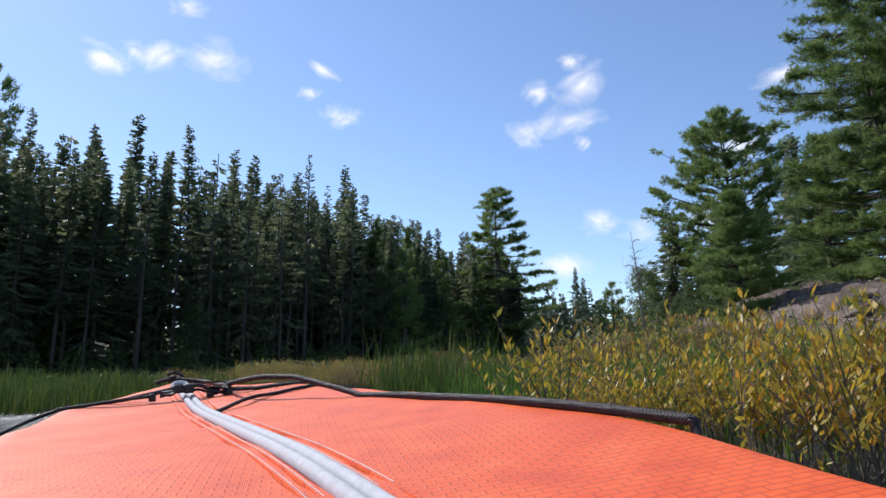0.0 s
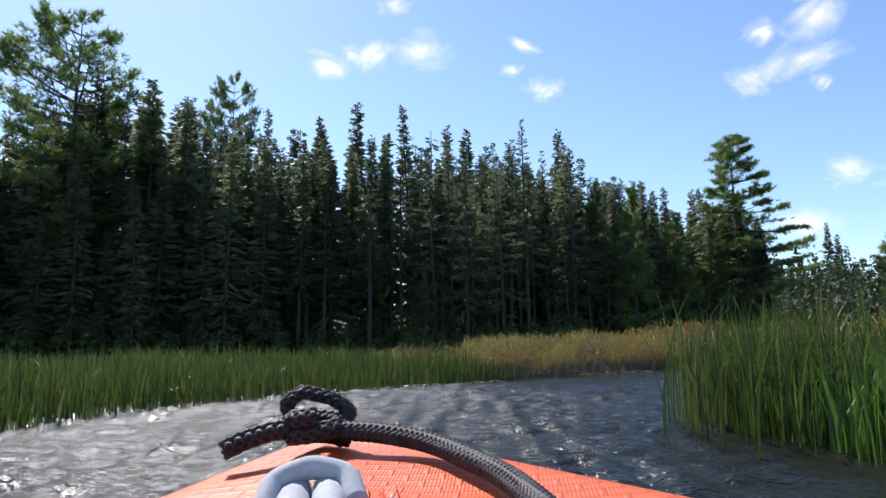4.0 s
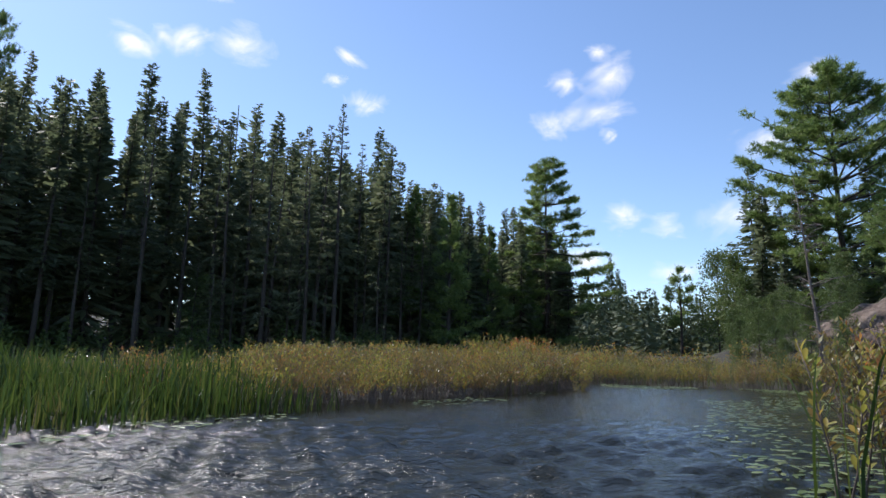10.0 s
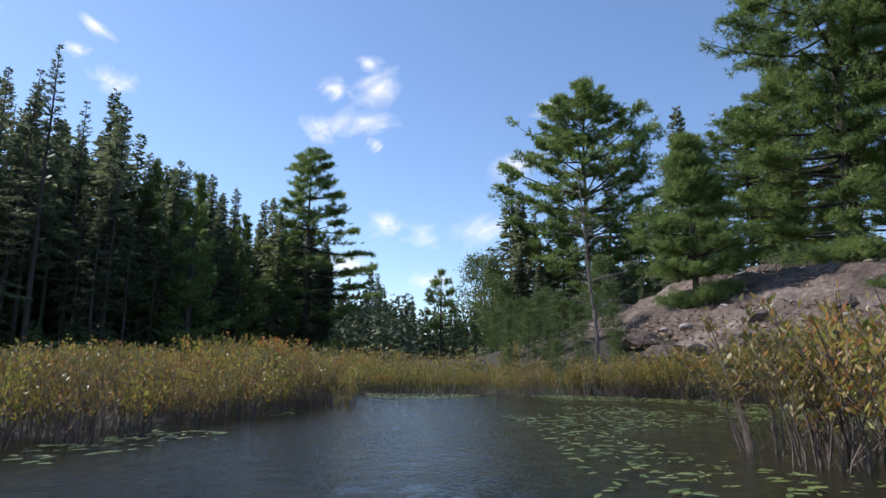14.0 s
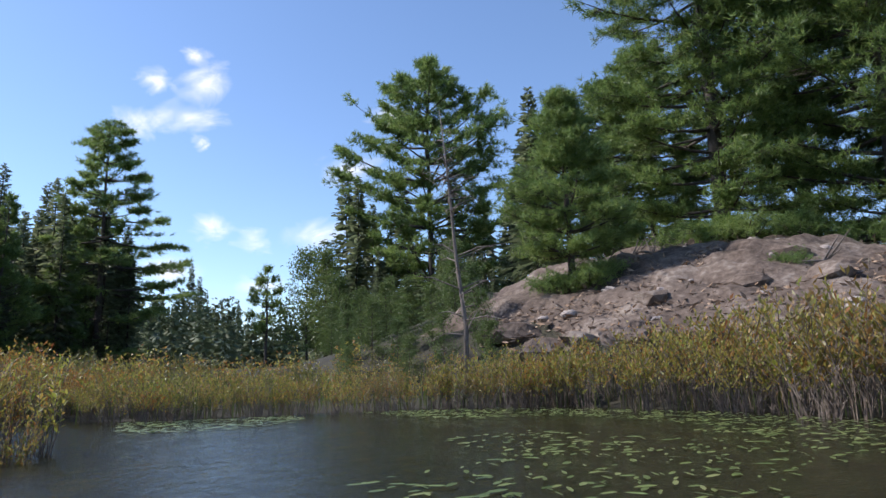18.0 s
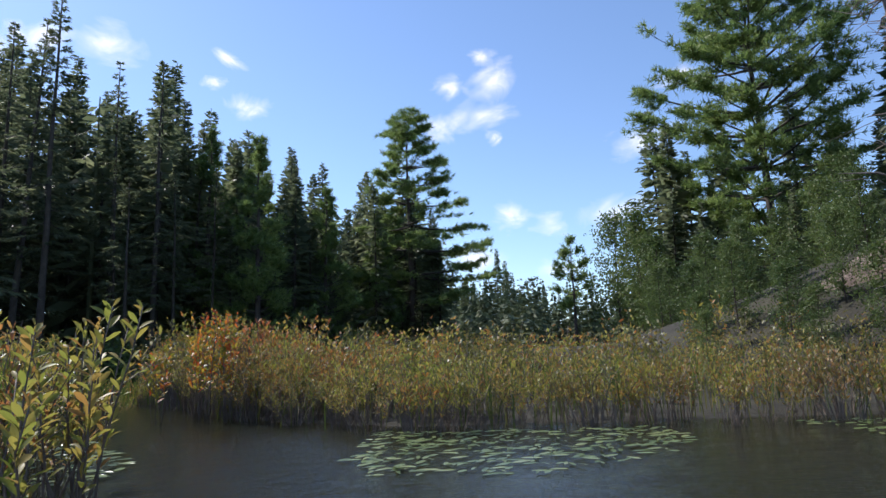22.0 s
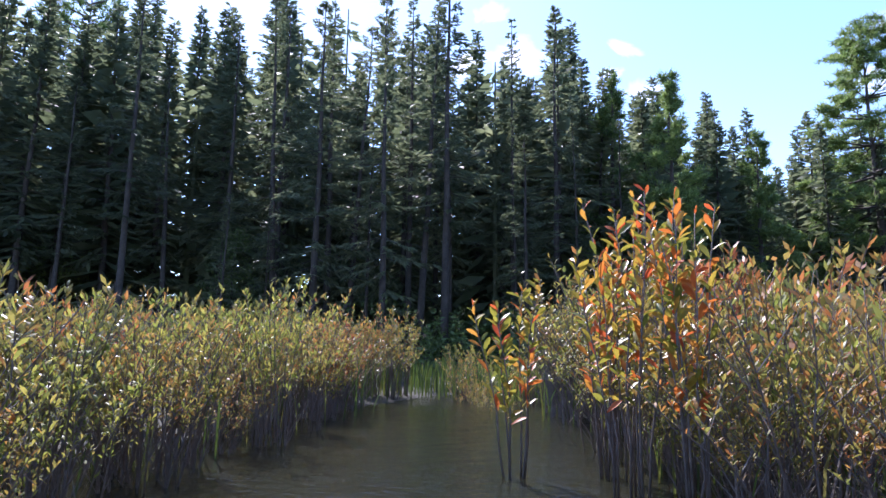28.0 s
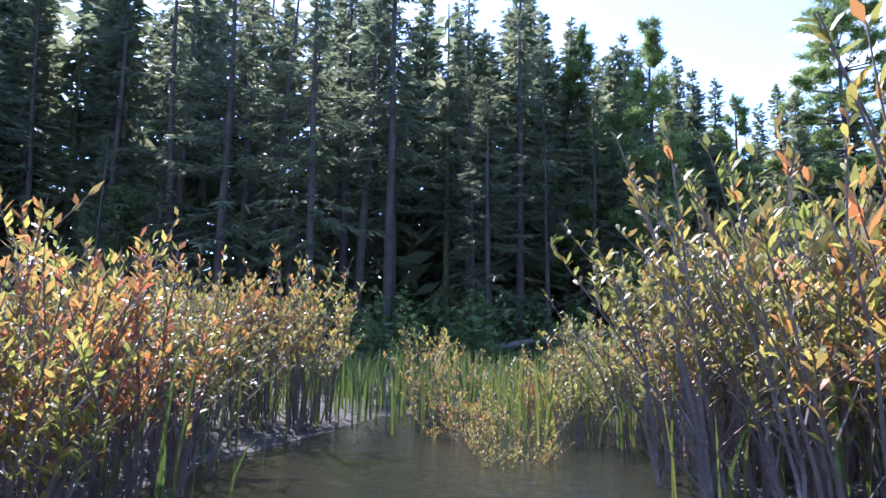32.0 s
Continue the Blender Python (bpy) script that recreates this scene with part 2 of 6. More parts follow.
FABRIC, ROPE = fabric_material(), rope_material()
WELT = noisy("grey_welt", [(0.3, (0.38, 0.38, 0.39)), (0.7, (0.56, 0.56, 0.57))], 60, 0.8, 0.3, 0.001)
PLASTIC = noisy("black_plastic", [(0.3, (0.010, 0.010, 0.011)), (0.7, (0.020, 0.020, 0.022))], 90, 0.42, 0.1, 0.0005, spec=0.35)
BUNGEE = noisy("black_bungee_sheath", [(0.3, (0.008, 0.008, 0.010)), (0.7, (0.030, 0.028, 0.032))], 420, 0.6, 0.8, 0.0012, spec=0.35)
THREAD = noisy("white_thread", [(0.3, (0.6, 0.55, 0.52)), (0.7, (0.8, 0.76, 0.72))], 300, 0.7, 0.2, 0.0003)
HULL = noisy("dark_hull_fabric", [(0.3, (0.03, 0.03, 0.032)), (0.7, (0.07, 0.07, 0.074))], 12, 0.5, 0.2, 0.002)


def drop_material():
    m, nt, nodes, links, bsdf = material("clear_drop")
    bsdf.inputs["Transmission Weight"].default_value, bsdf.inputs["IOR"].default_value, bsdf.inputs["Roughness"].default_value = 1.0, 1.33, 0.02
    return m


DROP = drop_material()


def cloud_material():
    """White vapour: dense in the middle, frayed at the rim."""
    m, nt, nodes, links, bsdf = material("cloud_vapour")
    uv = coord_node(nt, "UV")
    info = nodes.new("ShaderNodeObjectInfo")
    off = nodes.new("ShaderNodeVectorMath")
    off.operation = "ADD"
    comb = nodes.new("ShaderNodeCombineXYZ")
    mul = nodes.new("ShaderNodeMath")
    mul.operation, mul.inputs[1].default_value = "MULTIPLY", 40.0
    links.new(info.outputs["Random"], mul.inputs[0])
    links.new(mul.outputs[0], comb.inputs[0])
    links.new(mul.outputs[0], comb.inputs[2])
    links.new(uv, off.inputs[0])
    links.new(comb.outputs[0], off.inputs[1])
    n = noise_node(nt, 2.2, 6, 0.6, off.outputs[0])
    n.inputs["Distortion"].default_value = 0.6
    d = nodes.new("ShaderNodeVectorMath")
    d.operation = "DISTANCE"
    d.inputs[1].default_value = (0.5, 0.5, 0)
    links.new(uv, d.inputs[0])
    a = nodes.new("ShaderNodeMath")
    a.operation, a.inputs[1].default_value, a.inputs[2].default_value = "MULTIPLY_ADD", -2.3, 0.06
    links.new(d.outputs["Value"], a.inputs[0])
    s = nodes.new("ShaderNodeMath")
    s.operation, s.inputs[1].default_value = "MULTIPLY_ADD", 1.7
    links.new(n.outputs[0], s.inputs[0])
    links.new(a.outputs[0], s.inputs[2])
    r = ramp_node(nt, s.outputs[0], [(0.28, (0, 0, 0)), (0.55, (0.2, 0.2, 0.2)), (1.0, (0.85, 0.85, 0.85))])
    e, t, mix = nodes.new("ShaderNodeEmission"), nodes.new("ShaderNodeBsdfTransparent"), nodes.new("ShaderNodeMixShader")
    e.inputs[0].default_value, e.inputs[1].default_value = (1.0, 0.99, 0.98, 1), 1.05
    links.new(r.outputs[0], mix.inputs[0])
    links.new(t.outputs[0], mix.inputs[1])
    links.new(e.outputs[0], mix.inputs[2])
    links.new(mix.outputs[0], nodes["Material Output"].inputs[0])
    return m


CLOUD = cloud_material()


# ---- mesh helpers ----
def mesh_from(name, verts, faces, mat, smooth=False):
    me = bpy.data.meshes.new(name)
    me.from_pydata([tuple(v) for v in np.asarray(verts).tolist()], [], faces if isinstance(faces, list) else faces.tolist())
    me.materials.append(mat)
    if smooth:
        me.polygons.foreach_set("use_smooth", np.ones(len(me.polygons), bool))
    me.update()
    return me


def part_mesh(name, me, parent, label="", kind=""):
    ob = new(name, me)
    ob.parent = parent
    return tagged(ob, label=label, kind=kind)


def part(name, bm, mat, parent, label="", smooth=False):
    """Links a bmesh as one mesh object under a thing or a part."""
    me = bpy.data.meshes.new(name)
    bm.to_mesh(me)
    bm.free()
    me.materials.append(mat)
    if smooth:
        me.polygons.foreach_set("use_smooth", np.ones(len(me.polygons), bool))
    return part_mesh(name, me, parent, label)


def thing(name, label, category, m=None, group="", kind=""):
    ob = new(name)
    ob.empty_display_size = 0.2
    if m is not None:
        ob.matrix_basis = m
    return tagged(ob, label, category, group, kind)


class Build:
    """Gathers pieces of one mesh: tubes, blades, leaves."""

    def __init__(self):
        self.v, self.f, self.n = [], [], 0

    def add(self, verts, faces):
        verts = np.asarray(verts, float)
        self.v.append(verts)
        self.f.extend([tuple(i + self.n for i in face) for face in faces])
        self.n += len(verts)

    def tube(self, points, radii, sides=6, cap=True):
        points = np.asarray(points, float)
        way = np.gradient(points, axis=0)
        way /= np.linalg.norm(way, axis=1)[:, None] + 1e-9
        ref = np.array([0.0, 0.0, 1.0]) if abs(way[0][2]) < 0.8 else np.array([1.0, 0.0, 0.0])
        u = np.cross(way, ref)
        u /= np.linalg.norm(u, axis=1)[:, None] + 1e-9
        w = np.cross(way, u)
        a = np.linspace(0, 2 * np.pi, sides, endpoint=False)
        radii = np.broadcast_to(np.asarray(radii, float), (len(points),))
        ring = points[:, None] + radii[:, None, None] * (np.cos(a)[None, :, None] * u[:, None] + np.sin(a)[None, :, None] * w[:, None])
        faces = []
        for i in range(len(points) - 1):
            for k in range(sides):
                k2 = (k + 1) % sides
                faces.append((i * sides + k, i * sides + k2, (i + 1) * sides + k2, (i + 1) * sides + k))
        if cap:
            faces += [tuple(range(sides - 1, -1, -1)), tuple((len(points) - 1) * sides + k for k in range(sides))]
        self.add(ring.reshape(-1, 3), faces)

    def diamonds(self, base, way, length, width, rng):
        """Many four-cornered blades at once."""
        base, way = np.asarray(base, float), np.asarray(way, float)
        way = way / (np.linalg.norm(way, axis=1)[:, None] + 1e-9)
        side = np.cross(way, rng.normal(size=way.shape))
        side /= np.linalg.norm(side, axis=1)[:, None] + 1e-9
        length, width = np.asarray(length)[:, None], np.asarray(width)[:, None]
        mid = base + way * length * 0.45
        v = np.stack([base, mid + side * width, base + way * length, mid - side * width], 1).reshape(-1, 3)
        i = np.arange(len(base))[:, None] * 4 + self.n
        self.f.extend(map(tuple, (i + np.arange(4)).tolist()))
        self.v.append(v)
        self.n += len(v)

    def needles(self, base, way, length, width, rng):
        """Many thin three-cornered needles at once."""
        base, way = np.asarray(base, float), np.asarray(way, float)
        way = way / (np.linalg.norm(way, axis=1)[:, None] + 1e-9)
        side = np.cross(way, rng.normal(size=way.shape))
        side /= np.linalg.norm(side, axis=1)[:, None] + 1e-9
        length, width = np.asarray(length)[:, None], np.asarray(width)[:, None]
        v = np.stack([base - side * width, base + side * width, base + way * length], 1).reshape(-1, 3)
        i = np.arange(len(base))[:, None] * 3 + self.n
        self.f.extend(map(tuple, (i + np.arange(3)).tolist()))
        self.v.append(v)
        self.n += len(v)

    def mesh(self, name, mat, smooth=False):
        return mesh_from(name, np.concatenate(self.v), self.f, mat, smooth)

    def arrays(self):
        return np.concatenate(self.v), self.f


def merged(name, pieces, mat):
    """One mesh of many placed copies; pieces: (vertices, faces, place, turn, size)."""
    vs, fs, n = [], [], 0
    for v, f, at, turn, size in pieces:
        c, s = math.cos(turn), math.sin(turn)
        vs.append((v * size) @ np.array([[c, s, 0], [-s, c, 0], [0, 0, 1]]) + np.asarray(at))
        fs.extend([tuple(i + n for i in face) for face in f])
        n += len(v)
    return mesh_from(name, np.concatenate(vs), fs, mat)


def smooth_step(a, b, x):
    t = np.clip((np.asarray(x, float) - a) / (b - a), 0, 1)
    return t * t * (3 - 2 * t)


# ---- plan ----
LEFT_SHORE = [(-9, -40), (-4.6, -8), (-4.2, 2.5), (-4.7, 5.4), (-4.3, 7.2), (-3.7, 8.6), (-2.9, 10.2), (-2.0, 11.8), (-1.3, 13.1), (-0.75, 14.4), (-0.4, 15.4), (-0.5, 16.1), (-0.95, 16.9), (-1.45, 17.7), (-1.95, 18.6), (-2.45, 19.5), (-2.85, 20.6), (-3.1, 21.6), (-3.3, 23.5)]
RIGHT_SHORE = [(9, -40), (1.6, -8), (0.75, 0.8), (0.5, 2.0), (0.1, 3.6), (-0.55, 5.0), (-0.35, 6.3), (1.2, 7.4), (3.2, 8.6), (4.4, 10.6), (5.0, 12.6), (5.2, 14.6), (4.6, 16.6), (3.3, 17.4), (1.9, 17.6), (0.75, 17.9), (0.0, 18.5), (-0.6, 19.2), (-1.05, 20.0), (-1.6, 21.0), (-2.2, 21.9), (-2.6, 23.5)]
FRONT = [(-60, 8), (-38, 13), (-27, 15.5), (-22, 20), (-16, 25), (-9, 28), (-6, 30.5), (-3.5, 36), (-1, 42), (4, 46), (9, 60), (16, 90)]


def distance_to(line, x, y):
    """The distance from points to a line of corners, and the side (positive on its right hand)."""
    x, y = np.asarray(x, float), np.asarray(y, float)
    best, side = np.full(x.shape, 1e9), np.zeros(x.shape)
    for (ax, ay), (bx, by) in zip(line[:-1], line[1:]):
        dx, dy = bx - ax, by - ay
        t = np.clip(((x - ax) * dx + (y - ay) * dy) / (dx * dx + dy * dy), 0, 1)
        d = np.hypot(x - ax - t * dx, y - ay - t * dy)
        s = np.sign((x - ax) * dy - (y - ay) * dx)
        near = d < best
        best, side = np.where(near, d, best), np.where(near, s, side)
    return best, side


def noise_grid(x, y, scale, seed):
    """Smooth value noise on arrays."""
    rng = np.random.default_rng(seed)
    table = rng.random((256, 256))
    u, v = np.asarray(x) * scale + 1000, np.asarray(y) * scale + 1000
    i, j = np.floor(u).astype(int), np.floor(v).astype(int)
    fu, fv = u - i, v - j
    fu, fv = fu * fu * (3 - 2 * fu), fv * fv * (3 - 2 * fv)
    g = lambda a, b: table[a % 256, b % 256]
    return (g(i, j) * (1 - fu) + g(i + 1, j) * fu) * (1 - fv) + (g(i, j + 1) * (1 - fu) + g(i + 1, j + 1) * fu) * fv


def hill(x, y):
    """The granite hill on the creek bank."""
    d = (np.asarray(x) - 4.6) * 0.86 + (np.asarray(y) - 18.6) * 0.25
    along = (np.asarray(y) - 18.6) * 0.9 - (np.asarray(x) - 4.6) * 0.3
    h = np.interp(d, [0.2, 0.9, 1.7, 3.2, 4.4, 5.4, 6.6, 16], [0, 0.35, 1.0, 1.78, 2.32, 2.60, 2.72, 3.1])
    return h * smooth_step(-13, -1.5, along) * (1 - 0.75 * smooth_step(0.5, 9, along))


def ground_height(x, y):
    dl, sl = distance_to(LEFT_SHORE, x, y)
    dr, sr = distance_to(RIGHT_SHORE, x, y)
    left, right = dl * -sl, dr * sr
    wet = (left < 0) & (right < 0)
    land = np.maximum(left, right)
    z = np.where(wet, -0.45 * smooth_step(0.0, 0.8, -land), 0.05 * smooth_step(0.0, 0.7, land))
    z = z - 0.03 + 0.07 * smooth_step(0.8, 2.5, land)
    df, sf = distance_to(FRONT, x, y)
    inside = np.maximum(df * -sf, 0)
    z = z + np.minimum(inside * 0.11, 5.0) * (inside > 0) + 0.12 * smooth_step(-0.5, 1.0, df * -sf)
    z = z + hill(x, y) * (right > 0)
    far = smooth_step(55, 140, np.hypot(x, y))
    z = z + far * (3.0 * noise_grid(x, y, 0.011, 5))
    rough = 0.06 * (noise_grid(x, y, 0.9, 3) - 0.5) + 0.12 * (noise_grid(x, y, 0.23, 4) - 0.5) * smooth_step(0.5, 6, land)
    return z + rough * (land > 0.6)


def ground_at(x, y):
    return float(ground_height(np.array([x]), np.array([y]))[0])


# ---- ground and water ----
def build_ground():
    near = np.arange(-48, 48.01, 0.6)
    far = np.array([52, 58, 66, 78, 95, 120, 160, 230, 350, 600, 1100, 2200])
    xs = np.concatenate([-far[::-1], near, far])
    ys = np.concatenate([-far[::-1][:9] , np.arange(-48, 62.01, 0.6), far[3:] ])
    ys = np.unique(np.concatenate([[-2200, -900], ys]))
    gx, gy = np.meshgrid(xs, ys)
    gz = ground_height(gx.ravel(), gy.ravel())
    nx = len(xs)
    v = np.stack([gx.ravel(), gy.ravel(), gz], 1)
    i = np.arange(len(ys) - 1)[:, None] * nx + np.arange(nx - 1)[None]
    f = np.stack([i, i + 1, i + nx + 1, i + nx], -1).reshape(-1, 4)
    tagged(new("ground", mesh_from("ground", v, f, MOULD, True)), "dark boggy ground and forest floor around the creek", "ground", kind="structure")


build_ground()


def build_water():
    """The creek's face: a fine rippled sheet near the way, a coarse one beyond."""
    near_x = np.concatenate([np.arange(-7.0, -5.5, 0.12), np.arange(-5.5, 0.6, 0.044), np.arange(0.6, 7.01, 0.12)])
    near_y = np.concatenate([np.arange(-2.0, 0.0, 0.1), np.arange(0.0, 10.0, 0.044), np.arange(10.0, 22.51, 0.1)])
    edge = np.array([12, 20, 35, 60, 110, 200, 320.0])
    xs, ys = np.concatenate([-edge[::-1], near_x, edge]), np.concatenate([-edge[::-1], near_y, 22 + edge])
    gx, gy = np.meshgrid(xs, ys)
    x, y = gx.ravel(), gy.ravel()
    rng = np.random.default_rng(15)
    z = np.zeros(len(x))
    for k in range(26):
        length = rng.uniform(0.11, 0.24)
        a = radians(50) + rng.normal(0, 0.95)
        q = 2 * np.pi / length
        z += 0.0175 * length * np.sin(q * (x * math.cos(a) + y * math.sin(a)) + rng.uniform(0, 6.28) + 3.0 * noise_grid(x, y, 1.3, 40 + k))
    open_water = smooth_step(0.8, -1.2, x) * smooth_step(10.5, 8.0, y)
    inside = smooth_step(-7, -6, x) * smooth_step(7, 6, x) * smooth_step(-2, -1, y) * smooth_step(22.5, 21.5, y)
    z *= inside * (0.12 + 0.88 * open_water)
    nx = len(xs)
    i = np.arange(len(ys) - 1)[:, None] * nx + np.arange(nx - 1)[None]
    f = np.stack([i, i + 1, i + nx + 1, i + nx], -1).reshape(-1, 4)
    ob = new("water", mesh_from("water", np.stack([x, y, z], 1), f, WATER, True))
    tagged(ob, "dark rippled creek water with sun glitter", "water", kind="structure")


build_water()


def build_rock():
    """The bare granite face of the hill, a shell just proud of the ground."""
    xs, ys = np.arange(5.0, 17.0, 0.11), np.arange(8.5, 23.5, 0.11)
    gx, gy = np.meshgrid(xs, ys)
    x, y = gx.ravel(), gy.ravel()
    d = (x - 4.6) * 0.86 + (y - 18.6) * 0.25
    edge = smooth_step(0.0, 0.8, d - 0.7 - 0.7 * smooth_step(17.0, 19.5, y)) * smooth_step(8.3, 9.6, y) * (1 - smooth_step(21.0, 23.0, y)) * (1 - smooth_step(14, 16.5, x))
    bumps = 0.12 * (noise_grid(x, y, 0.6, 21) - 0.45) + 0.24 * np.abs(noise_grid(x, y, 1.5, 22) - 0.5) + 0.09 * noise_grid(x, y, 4.0, 23)
    step = hill(x, y) * 2.4 + 1.4 * noise_grid(x, y, 0.7, 24)
    ledge = 0.15 * (np.floor(step) + smooth_step(0.0, 0.35, step % 1.0) - step) + 0.05 * (noise_grid(x, y, 7.0, 25) - 0.5)
    z = ground_height(x, y) * 0.0 + hill(x, y) + 0.10 + (bumps + ledge) * edge - 0.7 * (1 - edge)
    nx = len(xs)
    i = np.arange(len(ys) - 1)[:, None] * nx + np.arange(nx - 1)[None]
    f = np.stack([i, i + 1, i + nx + 1, i + nx], -1).reshape(-1, 4)
    ob = thing("rock_outcrop", "sloping reddish grey granite outcrop with needle litter", "rock")
    part_mesh("rock_face", mesh_from("rock_face", np.stack([x, y, z], 1), f, ROCK, True), ob)
    rng = np.random.default_rng(19)
    for bx, by, r in [(6.15, 18.0, 0.3), (6.45, 17.5, 0.24), (6.0, 17.3, 0.2), (6.7, 16.7, 0.26), (6.9, 15.8, 0.3), (7.2, 14.9, 0.24), (7.5, 17.2, 0.3), (8.4, 16.2, 0.34), (8.0, 14.2, 0.28), (9.1, 15.4, 0.36), (6.3, 18.9, 0.34), (9.8, 16.4, 0.3)]:
        bm = bmesh.new()
        bmesh.ops.create_icosphere(bm, subdivisions=2, radius=1.0)
        for v in bm.verts:
            v.co *= 0.8 + 0.35 * rng.random()
        m = Matrix.Translation((bx, by, float(hill(np.array([bx]), np.array([by]))[0]) + 0.12)) @ Euler((rng.normal(0, 0.2), rng.normal(0, 0.2), rng.random() * 6.28)).to_matrix().to_4x4() @ Matrix.Diagonal((r * 1.5, r, r * 0.6, 1))
        bm.transform(m)
        part("boulder", bm, ROCK, ob, "broken granite block")


build_rock()


def rock_top(x, y):
    return float(hill(np.array([x]), np.array([y]))[0]) + 0.12


# ---- sky: fair-weather clouds ----
def build_cloud(az, el, wide, high, turn=0.0):
    a, e = radians(az), radians(el)
    at = Vector((-math.sin(a) * math.cos(e), math.cos(a) * math.cos(e), math.sin(e))) * 2600
    w, h = 2600 * math.tan(radians(wide * 0.74)), 2600 * math.tan(radians(high * 0.74))
    me = mesh_from("cloud", [(-w, -h, 0), (w, -h, 0), (w, h, 0), (-w, h, 0)], [(0, 1, 2, 3)], CLOUD)
    uv = me.uv_layers.new(name="UVMap")
    for k, c in enumerate(((0, 0), (1, 0), (1, 1), (0, 1))):
        uv.data[k].uv = c
    ob = new("cloud", me)
    ob.matrix_basis = look(at, (0, 0, 0), turn) 
    ob.visible_shadow = False
    tagged(ob, "small white fair-weather cloud in a blue sky", "cloud", "clouds", "structure")


for c in [(-10.9, 24.0, 5.6, 4.2, -35), (-6.8, 23.6, 4.2, 2.6, 0), (-9.4, 21.0, 6.6, 3.6, -12), (-6.0, 20.2, 5.0, 3.4, 0), (-9.8, 26.0, 3.0, 2.0, 0), (-10.6, 19.2, 2.2, 1.6, 0),
          (-11.7, 12.4, 4.8, 3.0, 0), (-15.1, 11.6, 4.4, 2.8, 0), (-20.5, 12.2, 8.0, 3.6, -12), (-15.9, 7.6, 5.6, 2.4, 0), (-23.6, 17.6, 7.0, 4.0, -10), (-8.7, 8.6, 6.0, 3.6, 0), (-27, 22.5, 5.0, 2.4, 0),
          (22.7, 25.5, 6.6, 4.2, 10), (27.0, 24.9, 4.2, 3.4, -20), (29.2, 25.0, 2.2, 1.8, 0), (31.4, 24.0, 4.6, 2.6, 10), (13.4, 25.4, 3.4, 1.9, 25), (14.4, 23.4, 2.4, 1.6, 0), (11.5, 21.8, 4.2, 3.2, -10), (25.4, 29.0, 3.6, 2.6, 0)]:
    build_cloud(*c)


# ---- trees ----
def taper(height, r0, bend, rng, n=9, top=0.12):
    t = np.linspace(0, 1, n)
    off = np.cumsum(rng.normal(0, bend, (n, 2)), 0) * t[:, None]
    return np.stack([off[:, 0], off[:, 1], t * height], 1), r0 * ((1 - t) * (1 - top) + top)


